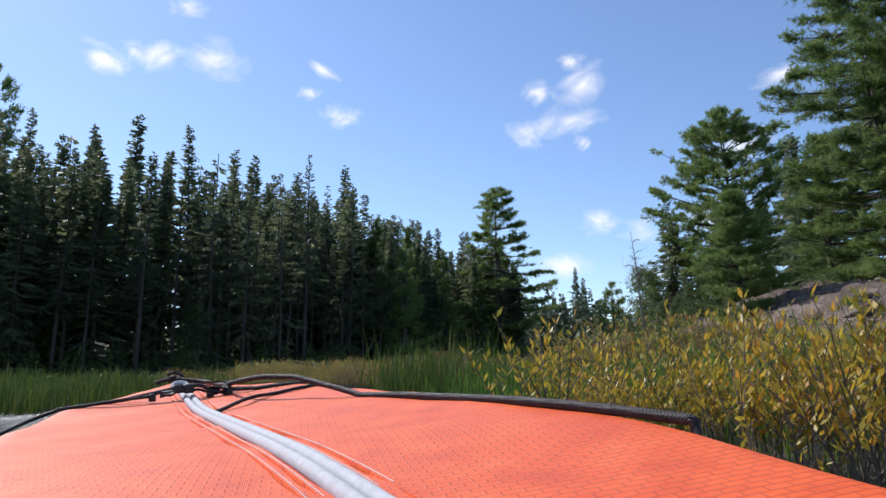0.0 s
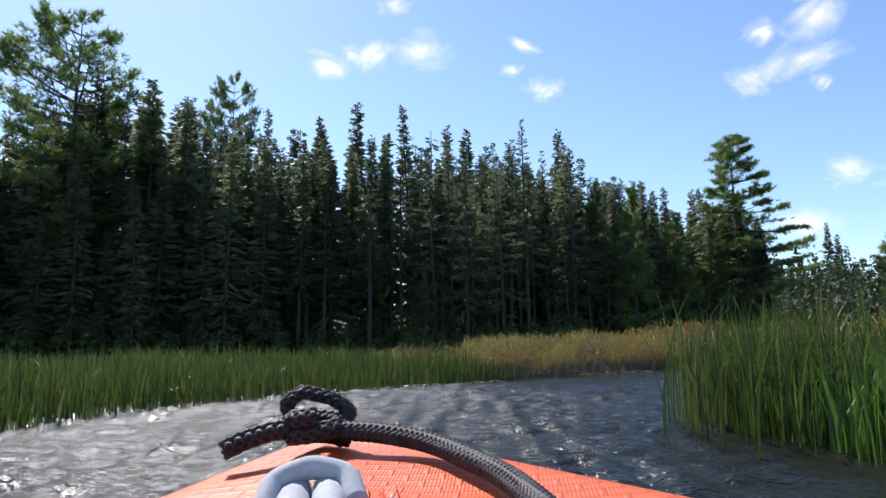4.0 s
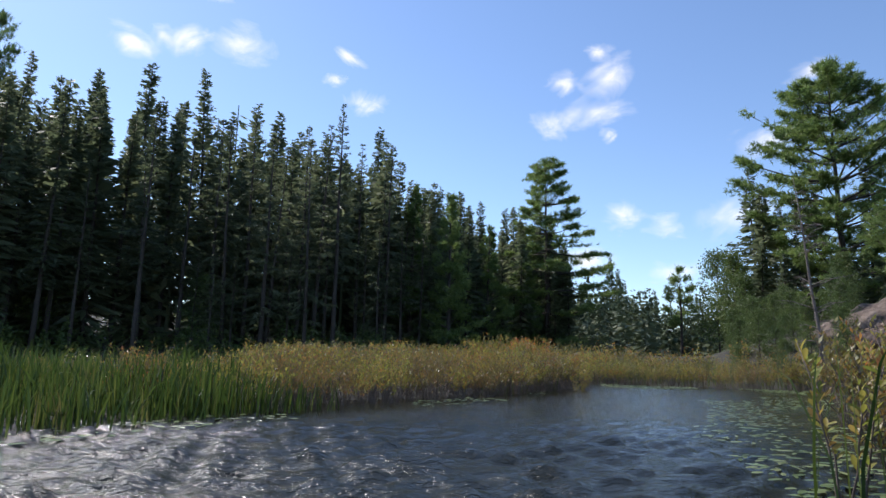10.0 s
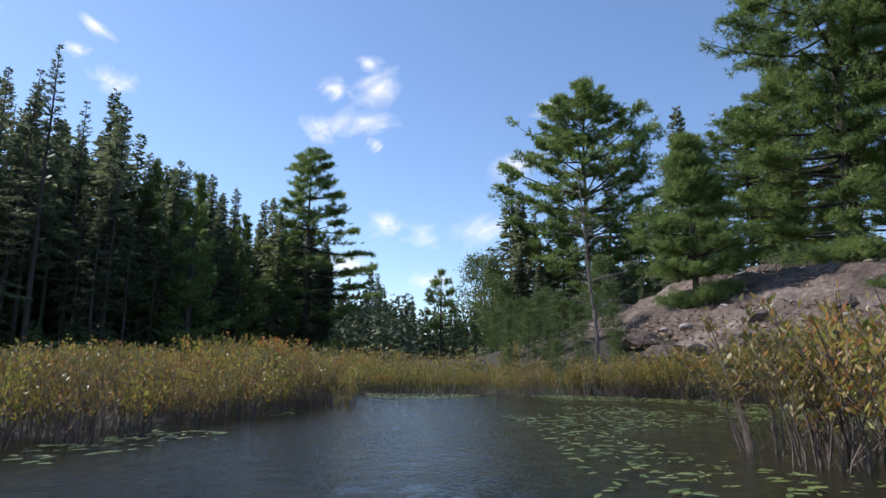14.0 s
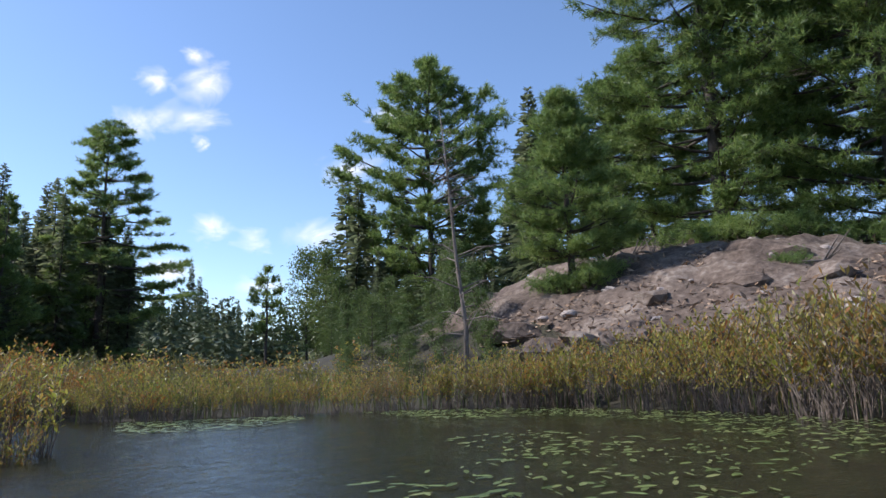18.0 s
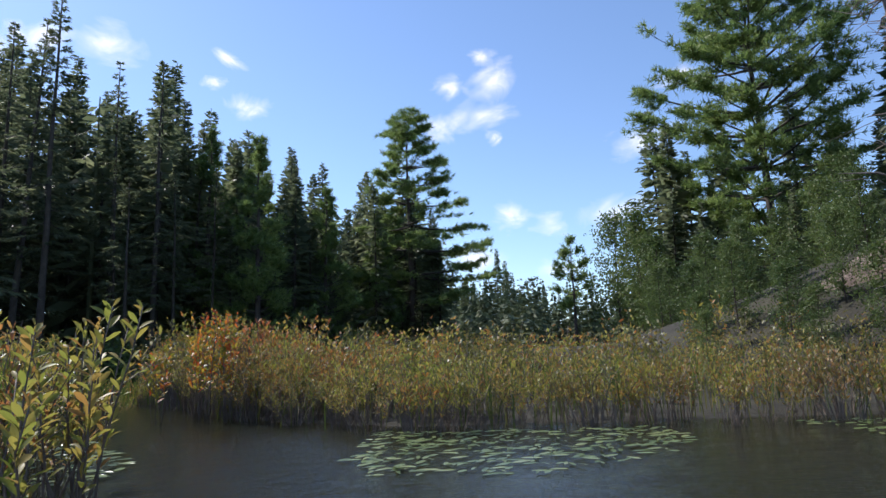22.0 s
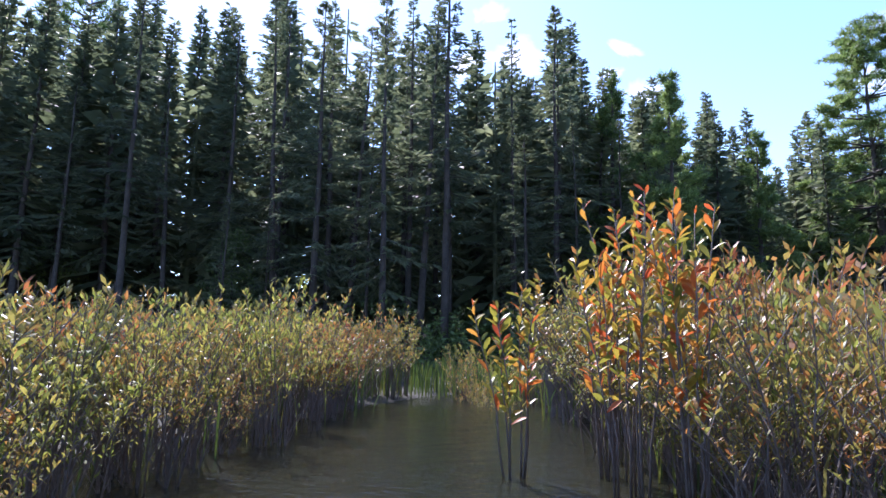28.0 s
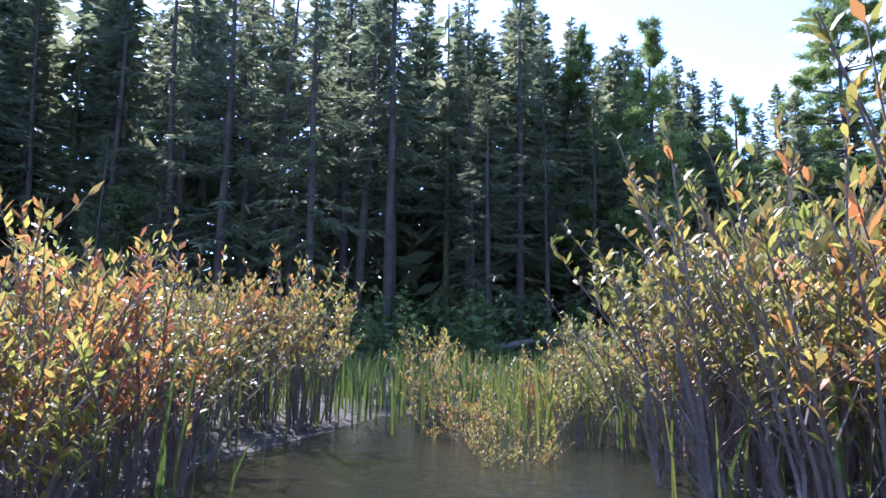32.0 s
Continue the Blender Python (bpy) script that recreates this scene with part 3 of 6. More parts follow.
def spruce_kind(seed, height, radius, bare=0.12, dense=1.0, club=True, close=False):
    """Meshes of a narrow spruce: trunk and crown."""
    rng = np.random.default_rng(seed)
    b = Build()
    pts, rad = taper(height, 0.0075 * height + 0.015, 0.03, rng)
    rad[-1] = 0.010
    b.tube(pts, rad, 7)
    crown = Build()
    n, tip = int(height * 7.5 * dense), int(height * 5.5)
    u = np.concatenate([bare + (0.76 - bare) * np.sort(rng.random(n)), 0.74 + 0.258 * rng.random(tip) ** 0.85])
    n = len(u)
    wob = 0.78 + 0.44 * np.interp(u, np.linspace(0, 1, 18), rng.random(18))
    prof = np.interp(u, [bare, bare + 0.1, 0.5, 0.75, 0.875, 0.905, 0.95, 1.0], [0.5, 0.95, 0.80, 0.46, 0.22, 0.21 if club else 0.16, 0.17 if club else 0.08, 0.01]) * wob
    base, way, length, width = [], [], [], []
    az = rng.random(n) * 2 * np.pi
    for k in range(n):
        fine_tip = u[k] > 0.74
        L = max(0.04, radius * prof[k] * (rng.uniform(0.65, 1.05) if fine_tip else rng.uniform(0.5, 1.15)))
        z = u[k] * height
        o = np.array([np.interp(z, pts[:, 2], pts[:, 0]), np.interp(z, pts[:, 2], pts[:, 1]), z])
        slope = -0.6 + 0.9 * u[k] + rng.normal(0, 0.12)
        out = np.array([math.cos(az[k]), math.sin(az[k]), 0])
        d = out + np.array([0, 0, slope])
        d /= np.linalg.norm(d)
        if L > 0.85:
            b.tube([o, o + d * L * 0.95], [0.016, 0.004], 3, False)
        m = int(5 + L * 9) if fine_tip else int(5 + L * 7 * dense)
        m = int(m * 3.5) if close else m
        s = rng.uniform(0.1, 1.0, m) ** 0.8
        p = o + d * (s * L)[:, None] + np.stack([0 * s, 0 * s, 0.08 * L * s * s], 1)
        lat = np.array([-out[1], out[0], 0])
        spread = rng.normal(0, 0.6, m) * (1.15 - 0.5 * s)
        w = d * rng.uniform(0.5, 1.1, m)[:, None] + lat * spread[:, None] + np.stack([0 * s, 0 * s, rng.normal(-0.1 if fine_tip else -0.32, 0.28, m)], 1)
        base.append(p), way.append(w)
        length.append(rng.uniform(0.14, 0.24, m) if fine_tip else rng.uniform(0.2, 0.46, m) * (0.7 + 0.35 * min(L, 1.3)))
        width.append(rng.uniform(0.028, 0.046, m) if fine_tip else rng.uniform(0.034, 0.066, m))
        if close:
            length[-1], width[-1] = length[-1] * 0.66, width[-1] * 0.42
    z = bare * height
    while z < height - 0.1 and not close:
        t = z / height
        r = radius * float(np.interp(t, [bare, bare + 0.1, 0.5, 0.75, 0.875, 0.905, 0.95, 1.0], [0.45, 0.8, 0.72, 0.44, 0.25, 0.24 if club else 0.16, 0.19 if club else 0.09, 0.03]))
        m = 6 if t > 0.62 else 9
        a = rng.random() * 6.28 + np.arange(m) * 6.28 / m + rng.normal(0, 0.25, m)
        o = np.array([np.interp(z, pts[:, 2], pts[:, 0]), np.interp(z, pts[:, 2], pts[:, 1]), z])
        long = np.maximum(0.1, r * rng.uniform(0.6, 1.1, m))
        base.append(np.repeat(o[None], m, 0)), way.append(np.stack([np.cos(a), np.sin(a), -0.55 + 0.75 * t + rng.normal(0, 0.2, m)], 1))
        length.append(long), width.append(long * (rng.uniform(0.2, 0.31, m) if t > 0.62 else rng.uniform(0.06, 0.11, m)))
        z += (0.16 if t > 0.7 else 0.3) * rng.uniform(0.7, 1.3)
    crown.diamonds(np.concatenate(base), np.concatenate(way), np.concatenate(length), np.concatenate(width), rng)
    return b.mesh("trunk", BARK, True), crown.mesh("crown", SPRUCE)


def pine_kind(seed, height, radius, bare=0.25, limbs=46, tuft=0.16, per=9, flat=0.0, droop=0.05, shape="layered", mat=None, tufts=1.0, whorl=0.62, thin=0.085, twigs=2, swept=None):
    """Meshes of a white pine: trunk, limbs and crown of needle tufts."""
    rng = np.random.default_rng(seed)
    trunk, crown = Build(), Build()
    wood = trunk
    pts, rad = taper(height, 0.013 * height + 0.03, 0.035, rng, 11, 0.08)
    trunk.tube(pts, rad, 9)
    base, way, length, width = [], [], [], []
    u = bare + (0.99 - bare) * (np.arange(limbs) + rng.random(limbs) * 0.7) / limbs
    tier, clumped = shape in ("tier", "upswept", "young"), shape in ("tier", "upswept", "crown", "cone", "young")
    u = np.where(rng.random(limbs) < (0.93 if tier else 0.6), np.round(u * height / whorl) * whorl / height, u)
    if tier:
        rows, z = [], bare * height
        while z < height * 0.985:
            rows.append(z / height)
            z += whorl * (1.15 - 0.75 * z / height)
        u = np.array([rows[k % len(rows)] for k in range(limbs)]) + rng.normal(0, 0.06, limbs) / height
    u = np.clip(u, bare, 0.985)
    for k in range(limbs):
        if shape == "layered":
            prof = np.interp(u[k], [bare, bare + 0.12, 0.55, 0.8, 0.93, 1], [0.55, 1.0, 0.85, 0.62, 0.42, 0.12])
        elif shape == "tier":
            prof = np.interp(u[k], [bare, 0.4, 0.57, 0.82, 0.95, 1], [0.7, 1.0, 0.8, 0.48, 0.34, 0.15])
        elif shape == "upswept":
            prof = np.interp(u[k], [bare, 0.3, 0.6, 0.82, 0.95, 1], [0.7, 0.95, 0.95, 0.62, 0.24, 0.06])
        elif shape in ("cone", "young"):
            prof = np.interp(u[k], [0, bare, bare + 0.1, 1], [0.8, 0.85, 1.0, 0.06])
        else:
            prof = np.interp(u[k], [bare, 0.5, 0.72, 0.88, 0.96, 1], [0.4, 0.75, 1.0, 0.7, 0.4, 0.15])
        L = radius * prof * rng.uniform(0.55, 1.12)
        a = rng.random() * 2 * np.pi
        if tier:
            a = 2 * np.pi * (k // len(rows) + 0.7 * rng.random()) * len(rows) / limbs + 2.4 * (k % len(rows))
        if swept is not None:
            L *= 1.0 + 0.22 * math.cos(a - swept)
        out = np.array([math.cos(a), math.sin(a), 0])
        rise = -droop * 2 + 0.9 * max(0.0, u[k] - 0.55) + rng.normal(0, 0.08)
        if shape == "cone":
            rise = 0.12 - droop + 0.25 * u[k] + rng.normal(0, 0.1)
        z = u[k] * height
        o = np.array([np.interp(z, pts[:, 2], pts[:, 0]), np.interp(z, pts[:, 2], pts[:, 1]), z])
        s = np.linspace(0, 1, 5)
        line = o + out * (s * L)[:, None] + np.stack([0 * s, 0 * s, L * (rise * s + 0.20 * s ** 2.5)], 1)
        wood.tube(line, np.linspace(0.012 + 0.016 * L, 0.006, 5), 4, False)
        lat = np.array([-out[1], out[0], 0])
        m = int((6 + L * 11) * tufts)
        knots = max(2, int(2 + L * 2.8))
        kq, ks = rng.uniform(0.28, 1.0, knots) ** 0.7, rng.normal(0, 0.30, knots)
        for j in range(m):
            q = rng.uniform(0.28, 1.0) ** 0.75
            p = o + out * q * L + np.array([0, 0, L * (rise * q + 0.20 * q ** 2.5)])
            sw = rng.normal(0, 0.30) * L * (1.1 - 0.7 * q)
            if clumped:
                i = j % knots
                q = min(1.0, max(0.2, kq[i] + rng.normal(0, 0.11) / max(L, 0.6)))
                sw = ks[i] * L * (1.1 - 0.7 * q) + rng.normal(0, 0.13) * min(1.0, L)
                p = o + out * q * L + np.array([0, 0, L * (rise * q + 0.20 * q ** 2.5)])
            tip = p + lat * sw + out * abs(sw) * 0.5 + np.array([0, 0, rng.uniform(0.0, 0.08 if tier else 0.14) + abs(sw) * (0.04 if tier else 0.12)])
            if abs(sw) > 0.12 and j % 2 == 0:
                wood.tube([p, tip], [0.007, 0.003], 3, False)
            for c in range(twigs):
                cc = tip + (p - tip) * c * 0.8 / twigs + rng.normal(0, 0.035 + 0.02 * twigs, 3) * (1, 1, 0.45 if tier else 1)
                w = rng.normal(0, 0.55, (per, 3)) + out * 0.45 + lat * np.sign(sw) * 0.25 + np.array([0, 0, 0.35 - flat])
                base.append(np.repeat(cc[None], per, 0) + rng.normal(0, 0.02, (per, 3))), way.append(w)
                length.append(rng.uniform(0.7, 1.25, per) * tuft), width.append(np.full(per, tuft * thin))
    crown.needles(np.concatenate(base), np.concatenate(way), np.concatenate(length), np.concatenate(width), rng)
    return trunk.mesh("trunk", PINE_BARK, True), crown.mesh("crown", mat or PINE)


def stand(name, meshes, x, y, z, turn, size, label, category="tree", group="", lean=(0, 0), wide=1.0):
    """Sets up a tree as a thing with its parts."""
    m = pose(x, y, z, lean[0], lean[1], math.degrees(turn))
    ob = thing(name, label, category, m, group)
    ob.scale = (size * wide, size * wide, size)
    for me in meshes:
        part_mesh(me.name.split(".")[0], me, ob)
    return ob


SPRUCES = [(spruce_kind(11 + k, h, r, bare, dense), h) for k, (h, r, bare, dense) in enumerate([(12, 1.4, 0.08, 0.95), (13, 1.25, 0.14, 0.9), (11, 1.6, 0.04, 0.95), (14, 1.25, 0.24, 0.85), (10, 1.25, 0.08, 0.95), (12, 1.8, 0.03, 0.95), (9, 0.85, 0.15, 0.8)])]
CLOSE = [(spruce_kind(31 + k, h, r, bare, dense, True, True), h) for k, (h, r, bare, dense) in enumerate([(12, 1.3, 0.2, 0.9), (13, 1.15, 0.3, 0.9), (11, 1.4, 0.14, 0.9), (14, 1.2, 0.36, 0.85)])]
trng = np.random.default_rng(7)

# tops of the spruces that stand out against the sky: x, y, height of the top, kind
SKYLINE = [(-34.9, 17.2, 13.6, 0), (-32.7, 17.3, 13.2, 5), (-35.8, 19.9, 14.1, 1), (-26.3, 16.5, 10.0, 3), (-28.9, 19.8, 10.9, 6), (-26.0, 26.6, 13.9, 1), (-26.4, 29.0, 14.0, 0), (-25.5, 34.9, 15.6, 3),
           (-20.7, 31.0, 12.4, 2), (-20.4, 33.5, 13.9, 5), (-20.2, 37.2, 16.1, 0), (-16.9, 34.4, 12.7, 4), (-14.0, 32.1, 13.1, 3), (-14.0, 36.7, 13.4, 0), (-13.4, 39.0, 13.7, 5),
           (-10.9, 35.7, 11.5, 2), (-10.0, 37.0, 11.9, 0), (-7.7, 30.6, 11.0, 1), (-8.1, 41.0, 13.7, 1), (-6.8, 43.0, 12.4, 6), (-5.9, 42.9, 10.8, 5), (-4.5, 39.5, 9.9, 2), (-4.1, 48.1, 11.7, 0),
           (-2.8, 49.2, 10.9, 4), (-0.5, 51.2, 11.3, 0), (-23.3, 26.2, 12.8, 0), (-21.0, 26.7, 11.8, 3), (-20.4, 28.0, 11.1, 5), (-18.2, 27.9, 9.8, 2), (-18.2, 29.8, 12.0, 1), (-11.5, 31.0, 10.6, 1), (-9.6, 32.0, 10.4, 3), (-12.6, 30.2, 10.2, 6), (-6.2, 34.0, 10.2, 4), (-15.6, 30.6, 11.2, 1)]
placed = []


def set_spruce(x, y, top, kind, label="tall dark green black spruce in the forest edge"):
    z = ground_at(x, y) - 0.1
    (meshes, h) = CLOSE[kind % 4] if x < 3 and math.hypot(x + 1.5, y - 20) < 16 else SPRUCES[kind]
    size = (top - z) / h
    stand("spruce_tree", meshes, x, y, z, trng.random() * 6.28, size, label, "tree", "forest spruces", (trng.normal(0, 1.0), trng.normal(0, 1.0)), trng.uniform(0.98, 1.26) / max(size, 0.75) ** 0.35)
    placed.append((x, y, top))


for x, y, top, kind in SKYLINE:
    set_spruce(x, y, top, kind)


def fill_forest(count):
    tries = 0
    while count and tries < 6000:
        tries += 1
        x, y = trng.uniform(-46, 4), trng.uniform(8, 62)
        d, s = distance_to(FRONT, np.array([x]), np.array([y]))
        inside = float(d[0] * -s[0])
        if not 0.2 < inside < 11 or min((x - a) ** 2 + (y - b) ** 2 for a, b, _ in placed) < (0.95 + 0.06 * inside) ** 2:
            continue
        tops = sorted(((x - a) ** 2 + (y - b) ** 2, t) for a, b, t in placed[:35])[:3]
        top = np.mean([t for _, t in tops]) * (trng.uniform(0.76, 0.99) if inside > 2 else trng.uniform(0.35, 0.92))
        set_spruce(x, y, top, int(trng.choice([0, 1, 2, 3, 4, 5])), "dark green spruce among others in the forest")
        count -= 1


fill_forest(310)


def forest_depth():
    """The crowded trees deeper in the wood, behind those of the edge."""
    rng = np.random.default_rng(72)
    b = Build()

    def tree(x, y, h):
        z = ground_at(x, y)
        h = max(3.0, h - z)
        n = 150
        u = rng.random(n) ** 1.0
        a = rng.random(n) * 6.28
        r = 1.4 * (1 - u) ** 0.7 * (0.4 + 0.6 * rng.random(n)) + 0.12
        p = np.stack([x + 0.25 * r * np.cos(a), y + 0.25 * r * np.sin(a), z + u * h], 1)
        b.diamonds(p, np.stack([np.cos(a), np.sin(a), rng.normal(-0.35, 0.3, n)], 1), 0.25 + r * 0.9, rng.uniform(0.08, 0.17, n), rng)
        b.tube([(x, y, z), (x, y, z + h)], [0.09, 0.02], 5, False)

    for k in range(860):
        x, y = rng.uniform(-60, 6), rng.uniform(10, 75)
        d, sd = distance_to(FRONT, np.array([x]), np.array([y]))
        inside = float(d[0] * -sd[0])
        if not 3 < inside < 15:
            continue
        near = sorted(((x - a) ** 2 + (y - c) ** 2, t) for a, c, t in placed[:35])[:2]
        tree(x, y, np.mean([t for _, t in near]) * rng.uniform(0.72, 0.95))
    for k in range(90):
        y = rng.uniform(30, 62)
        x = rng.uniform(12.5 + (y - 30) * 0.12, 34)
        tree(x, y, min(9.5, 3.0 + (x - 12) * 0.8) * rng.uniform(0.6, 1.0))
    tagged(new("forest_depth", b.mesh("forest_depth", SPRUCE)), "dense dark spruce wood behind the forest edge", "forest", kind="stuff")


forest_depth()


def undergrowth():
    """Low saplings and brush along the foot of the wood."""
    rng = np.random.default_rng(73)
    b = Build()
    for k in range(520):
        j = rng.integers(0, len(FRONT) - 3)
        t = rng.random()
        x = FRONT[j][0] * (1 - t) + FRONT[j + 1][0] * t + rng.normal(0, 1.0)
        y = FRONT[j][1] * (1 - t) + FRONT[j + 1][1] * t + rng.uniform(-0.8, 3.0)
        h = rng.uniform(0.3, 1.5)
        z = ground_at(x, y)
        n = 64
        u = rng.random(n)
        a = rng.random(n) * 6.28
        r = 0.55 * (1 - u) ** 0.6 * h ** 0.5 * rng.uniform(0.4, 1, n)
        p = np.stack([x + 0.4 * r * np.cos(a), y + 0.4 * r * np.sin(a), z + u * h], 1)
        b.diamonds(p, np.stack([np.cos(a), np.sin(a), rng.normal(0.1, 0.5, n)], 1), 0.08 + r * 0.35, rng.uniform(0.015, 0.035, n), rng)
    tagged(new("undergrowth", b.mesh("undergrowth", DECID)), "low leafy brush along the foot of the forest", "undergrowth", kind="stuff")


undergrowth()

# pines of the left bank
PINE_A = pine_kind(41, 12.6, 3.7, 0.10, 78, 0.25, 9, 0.12, 0.075, 'tier', None, 1.15, 1.5, 0.07, 3, -0.6)
stand("white_pine", PINE_A, 2.2, 46.3, 0.45, 0.6, 1.0, "tall white pine with layered limbs standing free at the creek bend", "tree")
PINE_P = pine_kind(42, 14.2, 3.3, 0.34, 62, 0.27, 8, -0.1, 0.0, 'crown', None, 0.75, 0.5, 0.075, 3)
stand("red_pine", PINE_P, -24.5, 20.7, ground_at(-24.5, 20.7) - 0.1, 1.0, 1.0, "tall open-crowned pine rising over the spruces", "tree")
PINE_Q = pine_kind(43, 12.0, 2.3, 0.08, 60, 0.28, 8, -0.1, 0.0, 'cone', None, 0.9, 0.3, 0.08, 3)
stand("red_pine", PINE_P, -25.7, 32.2, ground_at(-25.7, 32.2) - 0.1, 0.2, (16.5 - ground_at(-25.7, 32.2)) / 14.2, "broad-topped dark pine behind the spruces", "tree", "", (0, 0), 0.62)
for x, y, top, turn in [(-3.4, 35.6, 8.2, 2.0), (-1.6, 40.0, 7.6, 3.1), (-5.4, 36.8, 9.0, 4.0), (0.6, 44.2, 7.6, 1.1)]:
    z = ground_at(x, y) - 0.1
    stand("pine_tree", PINE_Q, x, y, z, turn, (top - z) / 12.0, "dense dark pine at the forest edge", "tree", "edge pines")

# the right bank
PINE_B = pine_kind(44, 13.2, 4.1, 0.06, 104, 0.25, 8, 0.12, -0.07, 'upswept', None, 1.25, 1.3, 0.08, 3)
stand("white_pine", PINE_B, 14.4, 35.0, 0.9, 2.2, 1.0, "broad white pine with upswept limbs on the creek bank", "tree")
PINE_C = pine_kind(45, 3.85, 1.3, 0.19, 96, 0.115, 12, 0.05, -0.02, 'young', None, 1.6, 0.42, 0.06, 3)
stand("young_white_pine", PINE_C, 8.05, 19.35, rock_top(8.05, 19.35) - 0.12, 0.4, 1.0, "bushy young white pine on the granite outcrop", "tree")
BIG = [pine_kind(46, 13.0, 3.2, 0.04, 165, 0.18, 9, 0.08, 0.05, 'tier', None, 1.6, 0.62, 0.06, 3), pine_kind(47, 12.0, 3.5, 0.04, 155, 0.18, 9, 0.06, 0.0, 'upswept', None, 1.6, 0.62, 0.06, 3)]
for k, x, y, turn, size in [(0, 12.6, 19.3, 0.3, 0.98), (1, 13.9, 16.4, 2.0, 0.95), (0, 16.2, 19.4, 3.4, 0.95), (1, 17.0, 15.0, 5.0, 0.95), (1, 12.4, 22.4, 1.2, 0.46), (0, 15.2, 23.4, 2.6, 0.58)]:
    stand("white_pine", BIG[k], x, y, max(rock_top(x, y), ground_at(x, y)) - 0.25, turn, size, "large bushy white pine on the rocky hill", "tree", "hill pines")
for x, y, top, kind in [(12.4, 39.5, 10.8, 2), (13.2, 38.4, 8.5, 5), (13.1, 36.3, 7.1, 2), (11.1, 36.1, 6.2, 5), (10.3, 32.1, 4.1, 2), (16.6, 36.8, 10.6, 0), (18.4, 33.0, 11.5, 5), (12.0, 30.4, 4.8, 5), (13.4, 32.6, 5.6, 2), (16.2, 31.5, 7.6, 2), (18.6, 28.8, 8.8, 0), (15.2, 28.0, 5.2, 5), (20.5, 26, 10.5, 2), (22, 31, 11.5, 0), (9.0, 29.6, 3.0, 2), (19.5, 38, 10, 5), (12.2, 27.4, 3.6, 2), (14.2, 27.5, 10.4, 5), (15.6, 28.4, 9.6, 2), (12.0, 37.4, 9.4, 5), (11.4, 34.2, 5.4, 2), (15.0, 38.6, 9.8, 5)]:
    set_spruce(x, y, top, kind, "green spruce on the far creek bank")


def broadleaf_kind(seed, height, radius):
    rng = np.random.default_rng(seed)
    trunk, crown = Build(), Build()
    pts, rad = taper(height * 0.85, 0.06, 0.06, rng)
    trunk.tube(pts, rad, 6)
    base, way = [], []
    for k in range(46):
        z = rng.uniform(0.12, 0.95) * height
        a, L = rng.random() * 6.28, radius * rng.uniform(0.4, 1.0) * math.sqrt(max(0.08, 1 - (z / height) ** 1.6))
        o = np.array([0, 0, z * 0.85])
        d = np.array([math.cos(a) * L, math.sin(a) * L, 0.35 * L])
        trunk.tube([o, o + d], [0.015, 0.004], 3, False)
        m = 92
        p = o + d * rng.uniform(0.3, 1.05, m)[:, None] + rng.normal(0, 0.17, (m, 3))
        base.append(p), way.append(rng.normal(0, 1, (m, 3)) + (0, 0, -0.3))
    base, way = np.concatenate(base), np.concatenate(way)
    crown.diamonds(base, way, rng.uniform(0.09, 0.15, len(base)), rng.uniform(0.026, 0.042, len(base)), rng)
    return trunk.mesh("trunk", BARK, True), crown.mesh("crown", DECID)


CEDAR = broadleaf_kind(61, 6.4, 1.7)
for x, y, s in [(11.0, 41.4, 1.1), (11.2, 39.3, 0.95), (10.4, 36.8, 0.75), (9.6, 33.4, 0.5), (-17.5, 27.5, 0.9), (-12.2, 28.4, 0.55), (-28.5, 17.5, 1.1), (-22.5, 24.5, 1.0), (10.2, 30.4, 0.45), (10.6, 38.0, 1.0), (10.0, 35.0, 0.7), (7.6, 22.6, 0.3), (8.6, 24.2, 0.36), (6.8, 21.4, 0.26), (9.6, 26.0, 0.42), (7.4, 25.4, 0.3), (6.2, 23.2, 0.25), (8.0, 28.0, 0.36), (6.4, 26.8, 0.28), (5.8, 20.6, 0.22), (5.3, 19.4, 0.2), (5.9, 19.2, 0.2), (6.3, 20.0, 0.24), (5.0, 20.4, 0.2), (5.5, 18.4, 0.17), (5.2, 21.8, 0.24), (4.6, 21.6, 0.18), (5.0, 22.5, 0.22), (5.7, 23.4, 0.26), (4.3, 20.9, 0.16), (5.5, 21.0, 0.19), (6.2, 22.2, 0.24), (4.9, 19.8, 0.16)]:
    stand("broadleaf_tree", CEDAR, x, y, ground_at(x, y) - 0.1, x, s, "small leafy tree with pale green leaves at the bank", "tree", "bank trees")

# the far bend
THIN = pine_kind(48, 5.0, 1.1, 0.35, 26, 0.22, 8, 0.0, 0.0)
stand("pine_tree", THIN, 9.6, 43.5, ground_at(9.6, 43.5), 0, 1.0, "thin young pine at the far bend", "tree")
for x, y, top, kind in [(19.6, 119.7, 18.7, 5), (22.1, 124.3, 17.4, 2), (21.8, 109.1, 11.1, 2), (28.3, 128.1, 12.8, 0), (26.1, 113.2, 11.8, 5), (23.8, 98.3, 9.0, 2), (30.4, 106.7, 9.4, 0), (30.4, 101.5, 6.9, 5), (13.6, 100.4, 9.2, 2), (9.0, 80.9, 8.4, 5)]:
    set_spruce(x, y, top, kind, "distant spruce beyond the creek bend")


